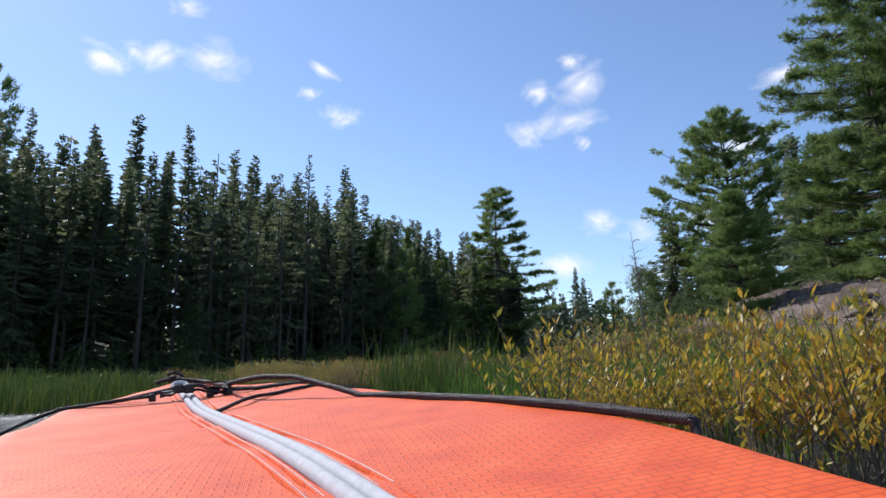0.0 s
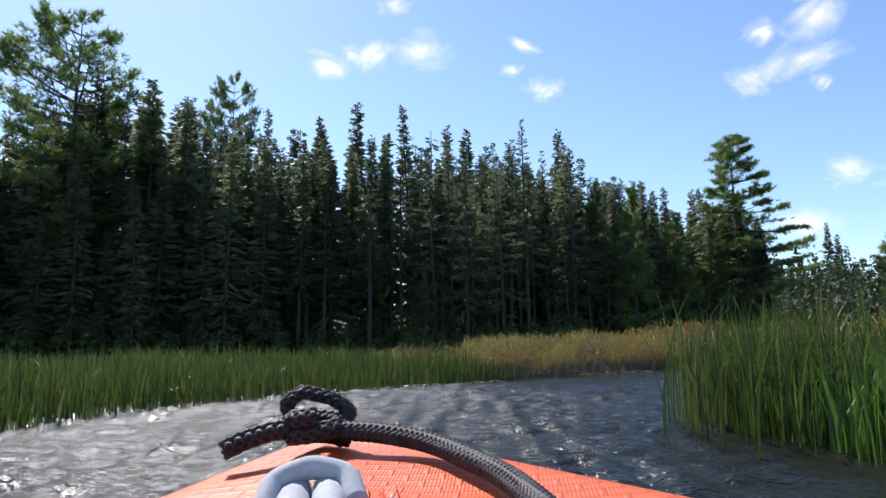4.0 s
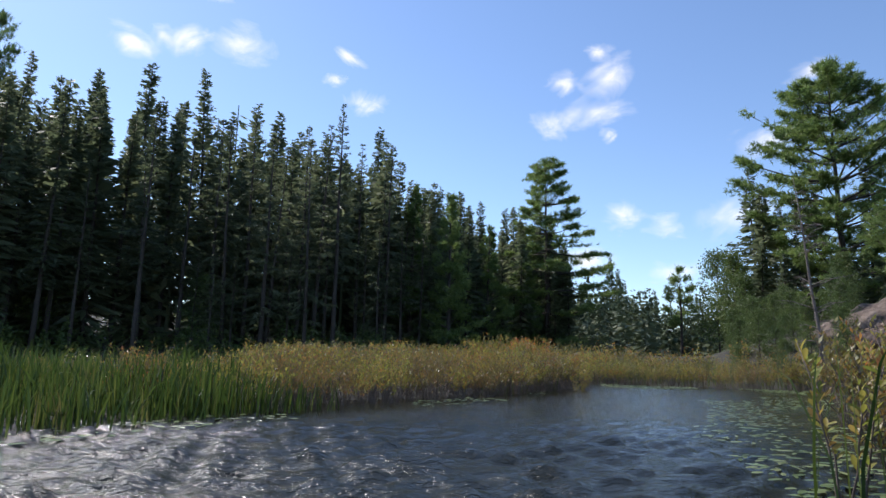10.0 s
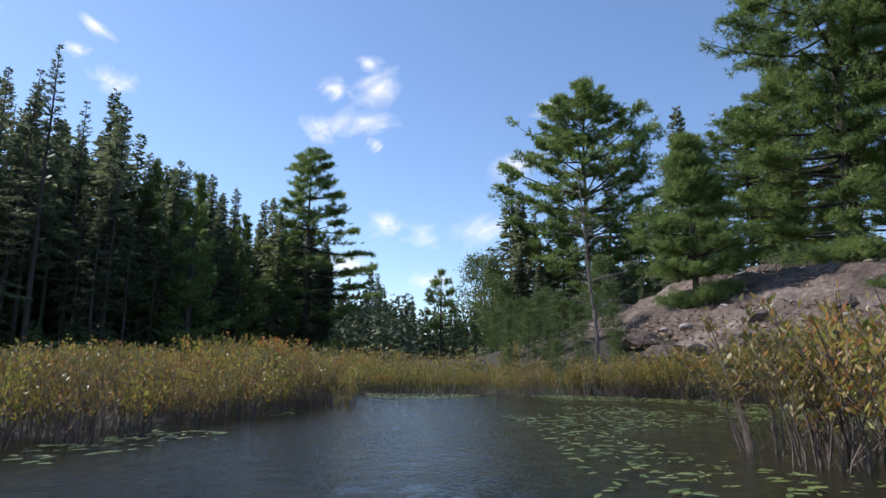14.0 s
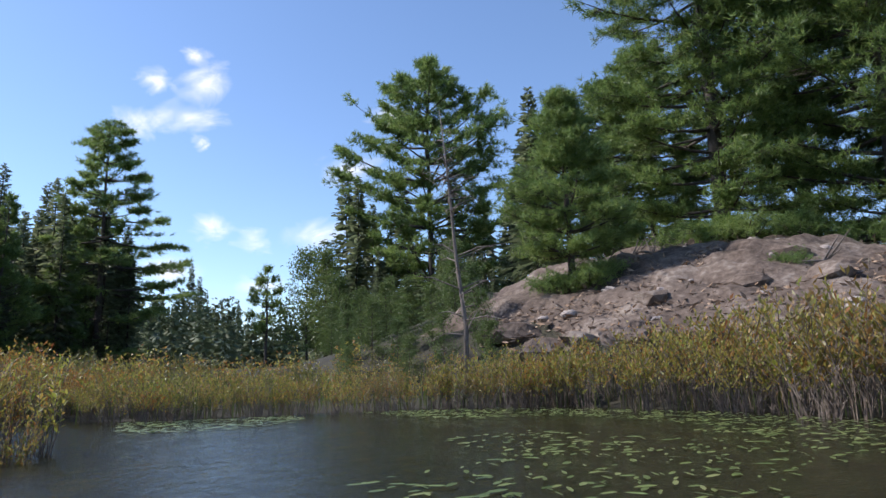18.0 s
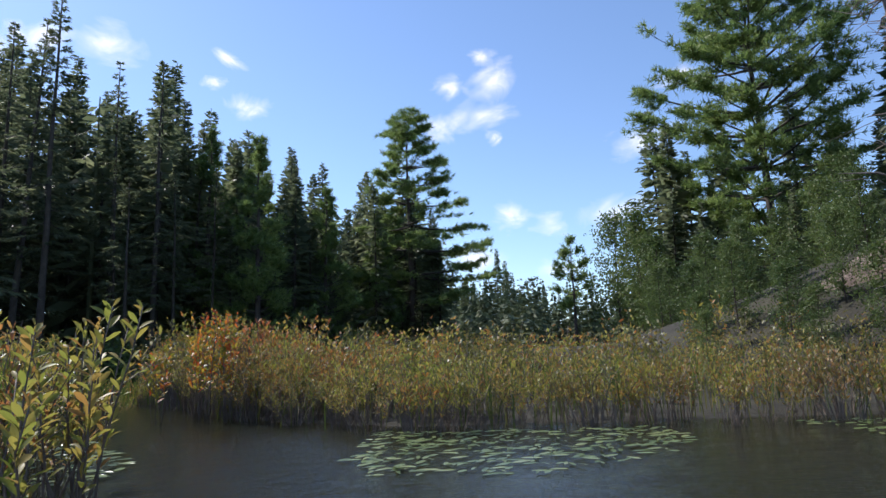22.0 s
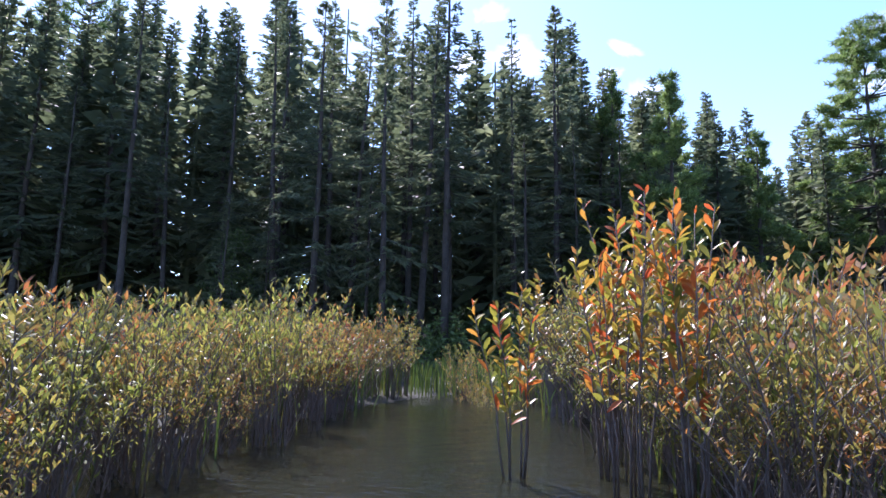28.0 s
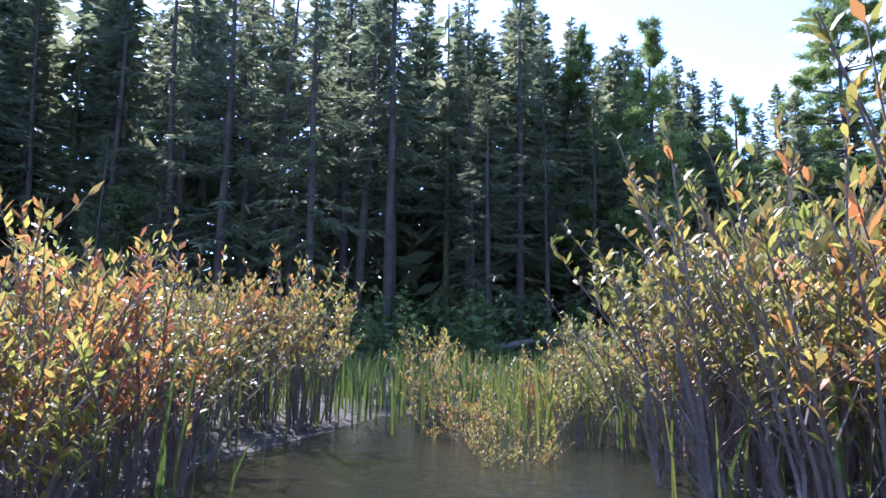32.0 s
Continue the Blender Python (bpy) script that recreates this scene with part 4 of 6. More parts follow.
def far_woods():
    rng = np.random.default_rng(70)
    b = Build()
    for k in range(620):
        x = rng.uniform(-10, 75)
        y = rng.uniform(66, 175)
        if x < 8 + (y - 60) * 0.03 and y < 90 or x > 40 and y < 90:
            continue
        h = rng.uniform(3.5, 9.5)
        z = ground_at(x, y)
        n = 110
        u = rng.random(n) ** 1.25
        a = rng.random(n) * 6.28
        r = 1.35 * (1 - u) * (0.5 + 0.5 * rng.random(n))
        p = np.stack([x + 0.3 * r * np.cos(a), y + 0.3 * r * np.sin(a), z + u * h], 1)
        b.diamonds(p, np.stack([np.cos(a), np.sin(a), rng.normal(-0.3, 0.3, n)], 1), 0.35 + r, rng.uniform(0.14, 0.3, n), rng)
    tagged(new("far_woods", b.mesh("far_woods", SHADED_BOUGHS)), "distant spruce woods beyond the creek bend", "forest", kind="stuff")


far_woods()


def dead_tree():
    rng = np.random.default_rng(81)
    ob = thing("dead_tree", "bare grey leaning dead tree beside the granite outcrop", "tree", pose(4.85, 18.1, 0.05))
    b = Build()
    pts = np.array([(0, 0, 0), (0.02, 0.02, 1.0), (-0.06, 0.1, 2.0), (-0.1, 0.18, 3.1), (-0.2, 0.22, 4.2)])
    b.tube(pts, [0.04, 0.034, 0.026, 0.016, 0.005], 7)
    for k in range(44):
        z = rng.uniform(0.3, 4.0)
        o = np.array([np.interp(z, pts[:, 2], pts[:, 0]), np.interp(z, pts[:, 2], pts[:, 1]), z])
        a, L = rng.random() * 6.28, rng.uniform(0.3, 1.0) * (1.15 - z / 5)
        d = np.array([math.cos(a), math.sin(a), rng.uniform(-0.3, 0.5)])
        e = o + d * L
        w = Build()
        w.tube([o, o + d * L * 0.6 + (0, 0, 0.05), e], [0.012, 0.008, 0.003], 4, False)
        for j in range(3):
            q = o + d * L * rng.uniform(0.4, 0.95)
            w.tube([q, q + rng.normal(0, 0.14, 3)], [0.004, 0.002], 3, False)
        part_mesh("branch", w.mesh("branch", DEADWOOD, True), ob)
    part_mesh("trunk", b.mesh("trunk", DEADWOOD, True), ob)


dead_tree()


# ---- fallen wood, stones ----
lrng = np.random.default_rng(90)


def fallen_log(x, y, z, length, radius, turn, tilt, label):
    ob = thing("fallen_log", label, "log", pose(x, y, z, tilt, 0, turn), "fallen logs")
    b = Build()
    t = np.linspace(0, 1, 6)
    b.tube(np.stack([0.05 * np.sin(t * 4) * length * 0.3, t * length, 0 * t], 1), radius * (1.1 - 0.5 * t), 8)
    for k in range(4):
        q = np.array([0, lrng.uniform(0.3, 0.95) * length, 0])
        b.tube([q, q + np.array([lrng.uniform(-0.4, 0.4), 0.2, lrng.uniform(0.1, 0.5)])], [0.02, 0.005], 4, False)
    part_mesh("trunk", b.mesh("trunk", DEADWOOD, True), ob)


for x, y, l, turn, tilt in [(-12.0, 28.6, 2.6, 40, 14), (-10.8, 29.0, 2.2, -30, 12), (-11.4, 28.4, 1.8, 75, 6), (-9.9, 29.3, 2.4, 15, 16), (-13.2, 28.3, 2.0, -60, 6), (-17.0, 26.6, 2.4, 20, 10), (-6.2, 31.6, 2.0, -50, 10)]:
    fallen_log(x, y, ground_at(x, y) + 0.08, l, 0.07, turn, tilt, "weathered grey log lying at the forest foot")
for x, y, l, turn in [(9.3, 19.2, 0.9, -60), (9.6, 19.0, 0.8, -75), (9.9, 18.8, 1.0, -50), (9.2, 18.8, 0.8, -70), (9.5, 19.4, 0.7, -85), (10.2, 18.5, 0.9, -55), (8.9, 19.5, 0.9, -65), (9.8, 19.3, 0.8, -100), (6.2, 18.9, 0.6, 20), (9.15, 15.8, 0.6, -120)]:
    fallen_log(x, y, rock_top(x, y) + 0.16, l, 0.022, turn, 2, "dry bleached branch lying on the granite outcrop")


def stone_mesh(seed):
    rng = np.random.default_rng(seed)
    bm = bmesh.new()
    bmesh.ops.create_icosphere(bm, subdivisions=2, radius=1)
    for v in bm.verts:
        v.co = Vector((v.co.x * 1.2, v.co.y * 0.9, v.co.z * 0.55)) * (0.8 + 0.4 * rng.random())
    me = bpy.data.meshes.new("stone")
    bm.to_mesh(me)
    bm.free()
    me.materials.append(STONE)
    return me




def rock_litter():
    """Dry needles, chips and twigs strewn over the outcrop."""
    rng = np.random.default_rng(95)
    n = 11000
    x, y = rng.uniform(5.8, 14.5, n), rng.uniform(9.5, 19.5, n)
    keep = (hill(x, y) > 0.25) & (noise_grid(x, y, 0.9, 61) > 0.42)
    x, y = x[keep], y[keep]
    z = hill(x, y) + 0.20 + 0.06 * rng.random(len(x))
    b = Build()
    b.diamonds(np.stack([x, y, z], 1), rng.normal(0, 1, (len(x), 3)) * (1, 1, 0.35), rng.uniform(0.05, 0.2, len(x)), rng.uniform(0.008, 0.025, len(x)), rng)
    tagged(new("needle_litter", b.mesh("needle_litter", LITTER)), "dry brown needles and twigs strewn on the granite", "litter", kind="stuff")


rock_litter()
stones = [stone_mesh(k) for k in range(3)]
for k in range(44):
    x, y = lrng.uniform(6.5, 12.5), lrng.uniform(11.5, 18.6)
    ob = new("stone", stones[k % 3])
    r = lrng.uniform(0.04, 0.13)
    ob.matrix_basis = pose(x, y, rock_top(x, y) + 0.10, 0, 0, lrng.uniform(0, 360)) @ Matrix.Diagonal((r, r, r, 1))
    tagged(ob, "small broken granite stone on the outcrop", "stone", "outcrop stones")

# low pine boughs on the outcrop
BOUGH = pine_kind(49, 0.5, 1.0, 0.1, 22, 0.13, 8, 0.1, 0.1, 'cone', None, 1.1, 0.1, 0.06, 3)
for x, y, s in [(10.6, 18.4, 0.75), (11.3, 18.0, 0.8), (11.9, 17.3, 0.85), (12.4, 16.4, 0.8), (7.55, 19.2, 0.6), (7.9, 18.75, 0.62), (8.35, 19.0, 0.55), (12.9, 15.4, 0.75), (9.25, 16.0, 0.34), (8.3, 13.0, 0.4)]:
    stand("low_pine", BOUGH, x, y, rock_top(x, y), x * 3, s, "low spreading pine boughs on the granite outcrop", "shrub", "low pines")


# ---- shrubs, reeds and floating leaves ----
def leaves_into(b, base, way, length, width, rng, curl=0.18):
    """Many pointed leaves, each bent a little along its rib."""
    way = way / (np.linalg.norm(way, axis=1)[:, None] + 1e-9)
    side = np.cross(way, np.array([0, 0, 1.0]) + rng.normal(0, 0.5, way.shape))
    side /= np.linalg.norm(side, axis=1)[:, None] + 1e-9
    up = np.cross(side, way)
    L, W = np.asarray(length)[:, None], np.asarray(width)[:, None]
    bend = lambda q: base + way * L * q - up * L * curl * q * q
    v = np.stack([base, bend(0.35) + side * W * 0.75 + up * W * 0.25, bend(0.35) - side * W * 0.75 + up * W * 0.25, bend(0.7) + side * W + up * W * 0.3, bend(0.7) - side * W + up * W * 0.3, bend(1.0)], 1).reshape(-1, 3)
    i = (np.arange(len(base)) * 6 + b.n).tolist()
    for k in i:
        b.f += [(k, k + 1, k + 2), (k + 1, k + 3, k + 4, k + 2), (k + 3, k + 5, k + 4)]
    b.v.append(v)
    b.n += len(v)


def shrub_kind(seed, height, spread, stems, leaf, per=15, wide=0.27, plain=False):
    """Stem and leaf builds of a many-stemmed bog shrub."""
    rng = np.random.default_rng(seed)
    wood, green = Build(), Build()
    base, way = [], []
    for k in range(stems):
        a, r = rng.random() * 6.28, spread * 0.4 * math.sqrt(rng.random())
        o = np.array([r * math.cos(a), r * math.sin(a), -0.05])
        h = height * rng.uniform(0.62, 1.05)
        lean = np.array([math.cos(a), math.sin(a), 0]) * spread * rng.uniform(0.15, 0.75) + np.append(rng.normal(0, 0.05, 2), 0)
        t = np.linspace(0, 1, 5)
        line = o + lean * (t ** 1.6)[:, None] + np.stack([rng.normal(0, 0.012, 5), rng.normal(0, 0.012, 5), t * h], 1)
        wood.tube(line, np.linspace(0.0068, 0.002, 5), 3, False)
        tips = [(line, 0.32, per + 4)]
        for j in range(2):
            q = rng.uniform(0.02, 0.3)
            p = np.array([np.interp(q, t, line[:, i]) for i in range(3)])
            wood.tube([p, p + np.array([rng.normal(0, 0.35), rng.normal(0, 0.35), 0.8]) * height * rng.uniform(0.15, 0.4)], [0.003, 0.001], 3, False)
        for j in range(3):
            q = rng.uniform(0.35, 0.8)
            p = np.array([np.interp(q, t, line[:, i]) for i in range(3)])
            d = np.array([rng.normal(0, 0.5), rng.normal(0, 0.5), 0.9]) * height * rng.uniform(0.14, 0.3)
            wood.tube([p, p + d], [0.003, 0.0013], 3, False)
            tips.append((np.stack([p, p + d * 0.5, p + d]), 0.15, per // 2))
        for ln, low, m in tips:
            tt = np.linspace(0, 1, len(ln))
            q = rng.uniform(low, 1.0, m) ** 0.8
            p = np.stack([np.interp(q, tt, ln[:, i]) for i in range(3)], 1)
            a = np.arange(m) * 2.4 + rng.random()
            up = 0.55 + 1.1 * q
            base.append(p), way.append(np.stack([np.cos(a), np.sin(a), up + rng.normal(0, 0.35, m)], 1))
    base, way = np.concatenate(base), np.concatenate(way)
    n = len(base)
    length = leaf * rng.uniform(0.6, 1.15, n)
    if plain:
        green.diamonds(base, way, length, length * wide * rng.uniform(0.4, 0.6, n), rng)
    else:
        leaves_into(green, base, way, length, length * wide * rng.uniform(0.4, 0.62, n), rng)
    return wood, green


SHRUB_BUILDS = [shrub_kind(200 + k, 1.0, sp, st, lf, per) for k, (sp, st, lf, per) in enumerate([(0.5, 19, 0.043, 27), (0.6, 21, 0.041, 26), (0.42, 16, 0.046, 28), (0.55, 21, 0.040, 26), (0.7, 20, 0.042, 26), (0.35, 14, 0.048, 28)])]
PLAIN_BUILDS = [shrub_kind(220 + k, 1.0, sp, st, lf, per, 0.33, True) for k, (sp, st, lf, per) in enumerate([(0.5, 15, 0.070, 15), (0.6, 16, 0.066, 14), (0.42, 13, 0.072, 15), (0.55, 17, 0.066, 14)])]
PLAIN_WOOD = [w.mesh("stem", STEM) for w, g in PLAIN_BUILDS]
PLAIN_LEAVES = {}
SHRUB_WOOD = [w.mesh("stem", STEM) for w, g in SHRUB_BUILDS]
LEAF_MESHES = {}


def leaf_mesh(k, mat):
    if (k, mat.name) not in LEAF_MESHES:
        LEAF_MESHES[k, mat.name] = SHRUB_BUILDS[k][1].mesh("leaves", mat)
    return LEAF_MESHES[k, mat.name]


way_line = [(p[1][0], p[1][1]) for p in PATH]
way_line += [(-2.25, 20.85), (-2.65, 21.75), (-3.0, 22.6)]


def set_shrub(k, x, y, height, mat, label, group="bank shrubs", turn=0.0, wide=1.0, z=None):
    ob = thing("shrub", label, "shrub", pose(x, y, min(ground_at(x, y), 0.02) if z is None else z, 0, 0, turn), group)
    ob.scale = (height * wide, height * wide, height)
    if group == "yellow shrubs" or 4 < y < 14.3 or distance_to(way_line, np.array([x]), np.array([y]))[0][0] > 1.15:
        k = k % 4
        if (k, mat.name) not in PLAIN_LEAVES:
            PLAIN_LEAVES[k, mat.name] = PLAIN_BUILDS[k][1].mesh("leaves", mat)
        part_mesh("stem", PLAIN_WOOD[k], ob)
        part_mesh("foliage", PLAIN_LEAVES[k, mat.name], ob)
        return
    part_mesh("stem", SHRUB_WOOD[k], ob)
    part_mesh("foliage", leaf_mesh(k, mat), ob)


srng = np.random.default_rng(31)


def bank_height(x, y, right):
    """How tall the shrubs stand along the banks."""
    if right:
        return np.interp(y, [0, 4, 7, 8, 10, 15, 16.5, 17.6, 18.5, 20, 21, 22.5], [0.62, 0.6, 0.8, 0.95, 1.05, 0.88, 0.70, 0.48, 0.46, 0.58, 0.84, 0.88])
    return np.interp(y, [2, 6, 8, 9, 11, 13, 15, 16, 18, 19.5, 21, 23], [0.18, 0.22, 0.30, 0.37, 0.44, 0.49, 0.58, 0.63, 0.58, 0.59, 0.66, 0.74])


def sow(side, y0, y1, d0, d1, count, gap):
    """Places on one bank between two distances from the shore."""
    line = LEFT_SHORE if side < 0 else RIGHT_SHORE
    xs = [p[0] for p in line]
    found, tries = [], 0
    while len(found) < count and tries < count * 60:
        tries += 1
        y = srng.uniform(y0, y1)
        x = np.interp(y, [p[1] for p in line], xs) + side * srng.uniform(d0, d1) * 1.5
        x, y = x + srng.normal(0, 0.15), y + srng.normal(0, 0.15)
        d, s = distance_to(line, np.array([x]), np.array([y]))
        o, so = distance_to(RIGHT_SHORE if side < 0 else LEFT_SHORE, np.array([x]), np.array([y]))
        if not d0 <= d[0] * s[0] * side <= d1 or o[0] * so[0] * -side > 0:
            continue
        if distance_to(way_line, np.array([x]), np.array([y]))[0][0] < (0.62 if y < 17.5 else 0.72 if side < 0 else 0.86):
            continue
        if any((x - a) ** 2 + (y - b) ** 2 < gap * gap for a, b in found[-160:]):
            continue
        found.append((x, y))
    return found


BACK_STEMS, BACK_LEAVES = [], {}
COLOURS = {"SHRUB": (SHRUB, "bog shrub with green, yellow and orange leaves on thin dark stems"), "FLAME": (FLAME, "bog shrub with orange, red and yellow autumn leaves"), "RUST": (RUST, "low bog shrub with rusty brown and olive leaves"), "YELLOW": (YELLOW, "bog shrub with yellow leaves at the water's edge")}
for side, y0, y1, d0, d1, count, gap, mix in [(-1, 9.9, 14.5, -0.1, 1.1, 84, 0.22, ("RUST", "RUST", "SHRUB")), (-1, 14.5, 23, -0.05, 1.1, 104, 0.19, ("SHRUB", "FLAME", "SHRUB", "RUST")), (1, 7.2, 16.6, -0.1, 0.9, 76, 0.3, ("SHRUB", "RUST", "SHRUB", "SHRUB")), (1, 16.4, 23.3, -0.05, 1.1, 116, 0.19, ("SHRUB", "FLAME", "RUST", "FLAME"))]:
    for x, y in sow(side, y0, y1, d0, d1, count, gap):
        tone = mix[srng.integers(0, len(mix))]
        mat, label = COLOURS["SHRUB" if tone == "FLAME" and side > 0 and y < 19.2 and x > 0.2 else tone]
        height = bank_height(x, y, side > 0) * srng.uniform(0.72, 1.25)
        k, turn, wide = int(srng.integers(0, 6)), srng.uniform(0, 360), srng.uniform(0.85, 1.25)
        if distance_to(way_line, np.array([x]), np.array([y]))[0][0] > 2.0 or (side < 0 and 8 < y < 12.5):
            for store, b in ((BACK_STEMS, PLAIN_BUILDS[k % 4][0]), (BACK_LEAVES.setdefault(mat.name, []), PLAIN_BUILDS[k % 4][1])):
                store.append((*b.arrays(), (x, y, min(ground_at(x, y), 0.02)), radians(turn), height))
            continue
        set_shrub(k, x, y, height, mat, label, "bank shrubs", turn, wide)
tagged(new("bank_shrub_stems", merged("bank_shrub_stems", BACK_STEMS, STEM)), "thin dark stems of the bog shrubs along the banks", "shrubs", kind="stuff")
for mat in (SHRUB, RUST):
    tagged(new("bank_shrubs", merged("bank_shrubs", BACK_LEAVES[mat.name], mat)), "bog shrubs with olive, yellow and rusty leaves along the banks", "shrubs", kind="stuff")
for x, y, h, k in [(0.34, 2.58, 0.66, 5), (0.92, 2.2, 0.64, 0), (1.12, 1.85, 0.6, 1), (0.75, 2.75, 0.52, 3), (1.3, 2.5, 0.62, 4), (1.6, 1.9, 0.62, 0), (0.62, 3.1, 0.5, 1), (1.05, 3.0, 0.55, 2), (1.7, 2.7, 0.6, 1), (0.45, 2.9, 0.48, 3), (0.98, 2.02, 0.58, 4), (1.35, 1.75, 0.6, 3), (0.8, 2.45, 0.5, 4), (1.25, 2.15, 0.66, 2), (0.55, 2.45, 0.46, 1), (1.5, 2.3, 0.62, 5)]:
    set_shrub(k, x, y, h, YELLOW, "bog shrub with yellow and orange leaves before green reeds", "yellow shrubs", x * 300)
for x, y, h, k in [(-0.28, 15.45, 0.66, 5), (-0.2, 14.9, 0.56, 2), (-0.9, 16.5, 0.66, 5), (-2.5, 19.8, 0.86, 5), (-2.75, 20.3, 0.8, 2)]:
    set_shrub(k, x, y, h, SHRUB, "leggy bog shrub with bright green and orange leaf tips", "bank shrubs", y * 77, 0.8)
for x, y, h, k in [(-2.62, 22.35, 0.40, 1), (-2.95, 22.75, 0.46, 0), (-2.45, 22.9, 0.48, 3), (-3.25, 23.2, 0.52, 4), (-2.75, 23.3, 0.5, 2), (-3.1, 23.9, 0.55, 1), (-2.3, 23.6, 0.52, 0), (-3.6, 23.8, 0.55, 3), (-2.7, 24.2, 0.55, 4)]:
    set_shrub(k, x, y, h, SHRUB, "low bog shrub with olive and yellow leaves at the creek's head", "bank shrubs", y * 131)
for x, y, h, k in [(0.0, 6.9, 0.55, 1), (0.25, 7.1, 0.6, 3), (-0.1, 7.25, 0.56, 0), (0.45, 7.3, 0.62, 5), (0.1, 6.65, 0.5, 2), (0.6, 7.0, 0.6, 4), (-0.25, 6.95, 0.5, 2), (0.75, 7.5, 0.62, 1), (0.3, 7.55, 0.6, 0), (1.3, 9.4, 0.74, 1), (1.6, 9.25, 0.8, 3), (1.45, 9.8, 0.84, 5), (1.85, 9.6, 0.86, 0), (1.2, 9.95, 0.72, 2), (1.65, 10.15, 0.85, 4), (2.05, 9.95, 0.9, 1), (2.2, 9.45, 0.82, 3), (1.4, 10.4, 0.78, 0), (1.95, 10.45, 0.88, 5), (2.4, 10.1, 0.86, 2)]:
    set_shrub(k, x, y, h, SHRUB if k % 2 else RUST, "bog shrub with green, yellow and orange leaves on thin dark stems", "bank shrubs", x * 211, 1.1, -0.03)
LEAF = Build()
rib = [(q, 0.145 * math.sin(math.pi * q ** 1.35) ** 0.8 + 0.006 * (1 - q)) for q in (0.0, 0.14, 0.3, 0.47, 0.63, 0.78, 0.9, 0.97)]
LEAF.add([(x * w, q, 0.12 * q - 0.16 * q * q + abs(x) * w * 0.35) for q, w in rib for x in (-1, 0, 1)] + [(0, 1.0, -0.04)],
         [(3 * i + j, 3 * i + j + 1, 3 * i + j + 4, 3 * i + j + 3) for i in range(len(rib) - 1) for j in (0, 1)] + [(21, 22, 24), (22, 23, 24)])
LEAF_ONE, LEAF_TWO = LEAF.mesh("leaf", ORANGE, True), LEAF.mesh("leaf", SHRUB, True)


def orange_shrub(x, y, height, stems, seed, leaf_one=LEAF_ONE, label="bog shrub with large orange, red and green leaves"):
    """A leggy shrub near the boat whose large leaves can be told apart."""
    rng = np.random.default_rng(seed)
    ob = thing("shrub", label, "shrub", pose(x, y, -0.03), "orange shrubs")
    for k in range(stems):
        a = rng.random() * 6.28
        t = np.linspace(0, 1, 6)
        out = np.array([math.cos(a), math.sin(a), 0]) * rng.uniform(0.02, 0.13)
        line = out * 0.4 + out * (t ** 1.5)[:, None] + np.stack([rng.normal(0, 0.006, 6), rng.normal(0, 0.006, 6), t * height * rng.uniform(0.7, 1.0)], 1)
        b = Build()
        b.tube(line, np.linspace(0.0045, 0.0016, 6), 5)
        stem = part_mesh("stem", b.mesh("stem", STEM, True), ob)
        for j in range(24):
            q = 1 - 0.66 * (j / 24) ** 1.25
            p = Vector([float(np.interp(q, t, line[:, i])) for i in range(3)])
            size = rng.uniform(0.042, 0.066) * (0.7 + 0.4 * (j > 2))
            leaf = part_mesh("leaf", leaf_one, stem)
            leaf.matrix_basis = Matrix.Translation(p) @ Euler((radians(rng.uniform(22, 76)), radians(rng.uniform(-40, 40)), j * 2.4 + rng.random())).to_matrix().to_4x4() @ Matrix.Diagonal((size * 1.05, size, size, 1)) @ Matrix.Scale(1.0 if leaf_one is LEAF_ONE else 0.8, 4)


for x, y, h, stems, seed in [(-1.25, 19.68, 0.80, 6, 1), (-0.98, 19.85, 1.02, 9, 2), (-0.82, 19.55, 0.98, 9, 3), (-1.06, 20.25, 0.86, 6, 8), (-0.70, 19.8, 1.04, 8, 15), (-0.62, 19.4, 0.9, 7, 16)]:
    orange_shrub(x, y, h, stems, seed)
for x, y, h, stems, seed in [(-0.10, 15.5, 0.62, 6, 4), (-0.26, 15.95, 0.62, 6, 5), (-1.0, 17.25, 0.70, 6, 6), (-1.4, 17.85, 0.70, 6, 10), (-0.32, 15.3, 0.60, 5, 7), (-0.05, 15.15, 0.54, 5, 9), (-0.55, 6.95, 0.58, 4, 12), (-0.30, 6.62, 0.6, 5, 13), (-0.15, 7.15, 0.64, 5, 14)]:
    orange_shrub(x, y, h, stems, seed, LEAF_TWO, "leggy bog shrub with bright green and yellow leaf tips")


def lite_shrub(seed):
    """A simpler shrub for the ground farther from the water."""
    rng = np.random.default_rng(seed)
    wood, green = Build(), Build()
    for k in range(9):
        a = rng.random() * 6.28
        tip = np.array([math.cos(a) * rng.uniform(0.05, 0.38), math.sin(a) * rng.uniform(0.05, 0.38), rng.uniform(0.65, 1.05)])
        o = np.array([tip[0] * 0.3, tip[1] * 0.3, -0.05])
        wood.tube([o, tip], [0.006, 0.002], 3, False)
        m = 14
        q = rng.uniform(0.4, 1.0, m)[:, None]
        g = np.arange(m) * 2.4
        green.diamonds(o + (tip - o) * q + rng.normal(0, 0.05, (m, 3)), np.stack([np.cos(g), np.sin(g), rng.uniform(0.2, 1.6, m)], 1), rng.uniform(0.06, 0.105, m), rng.uniform(0.012, 0.02, m), rng)
    return wood, green


LITE = [lite_shrub(300 + k) for k in range(6)]


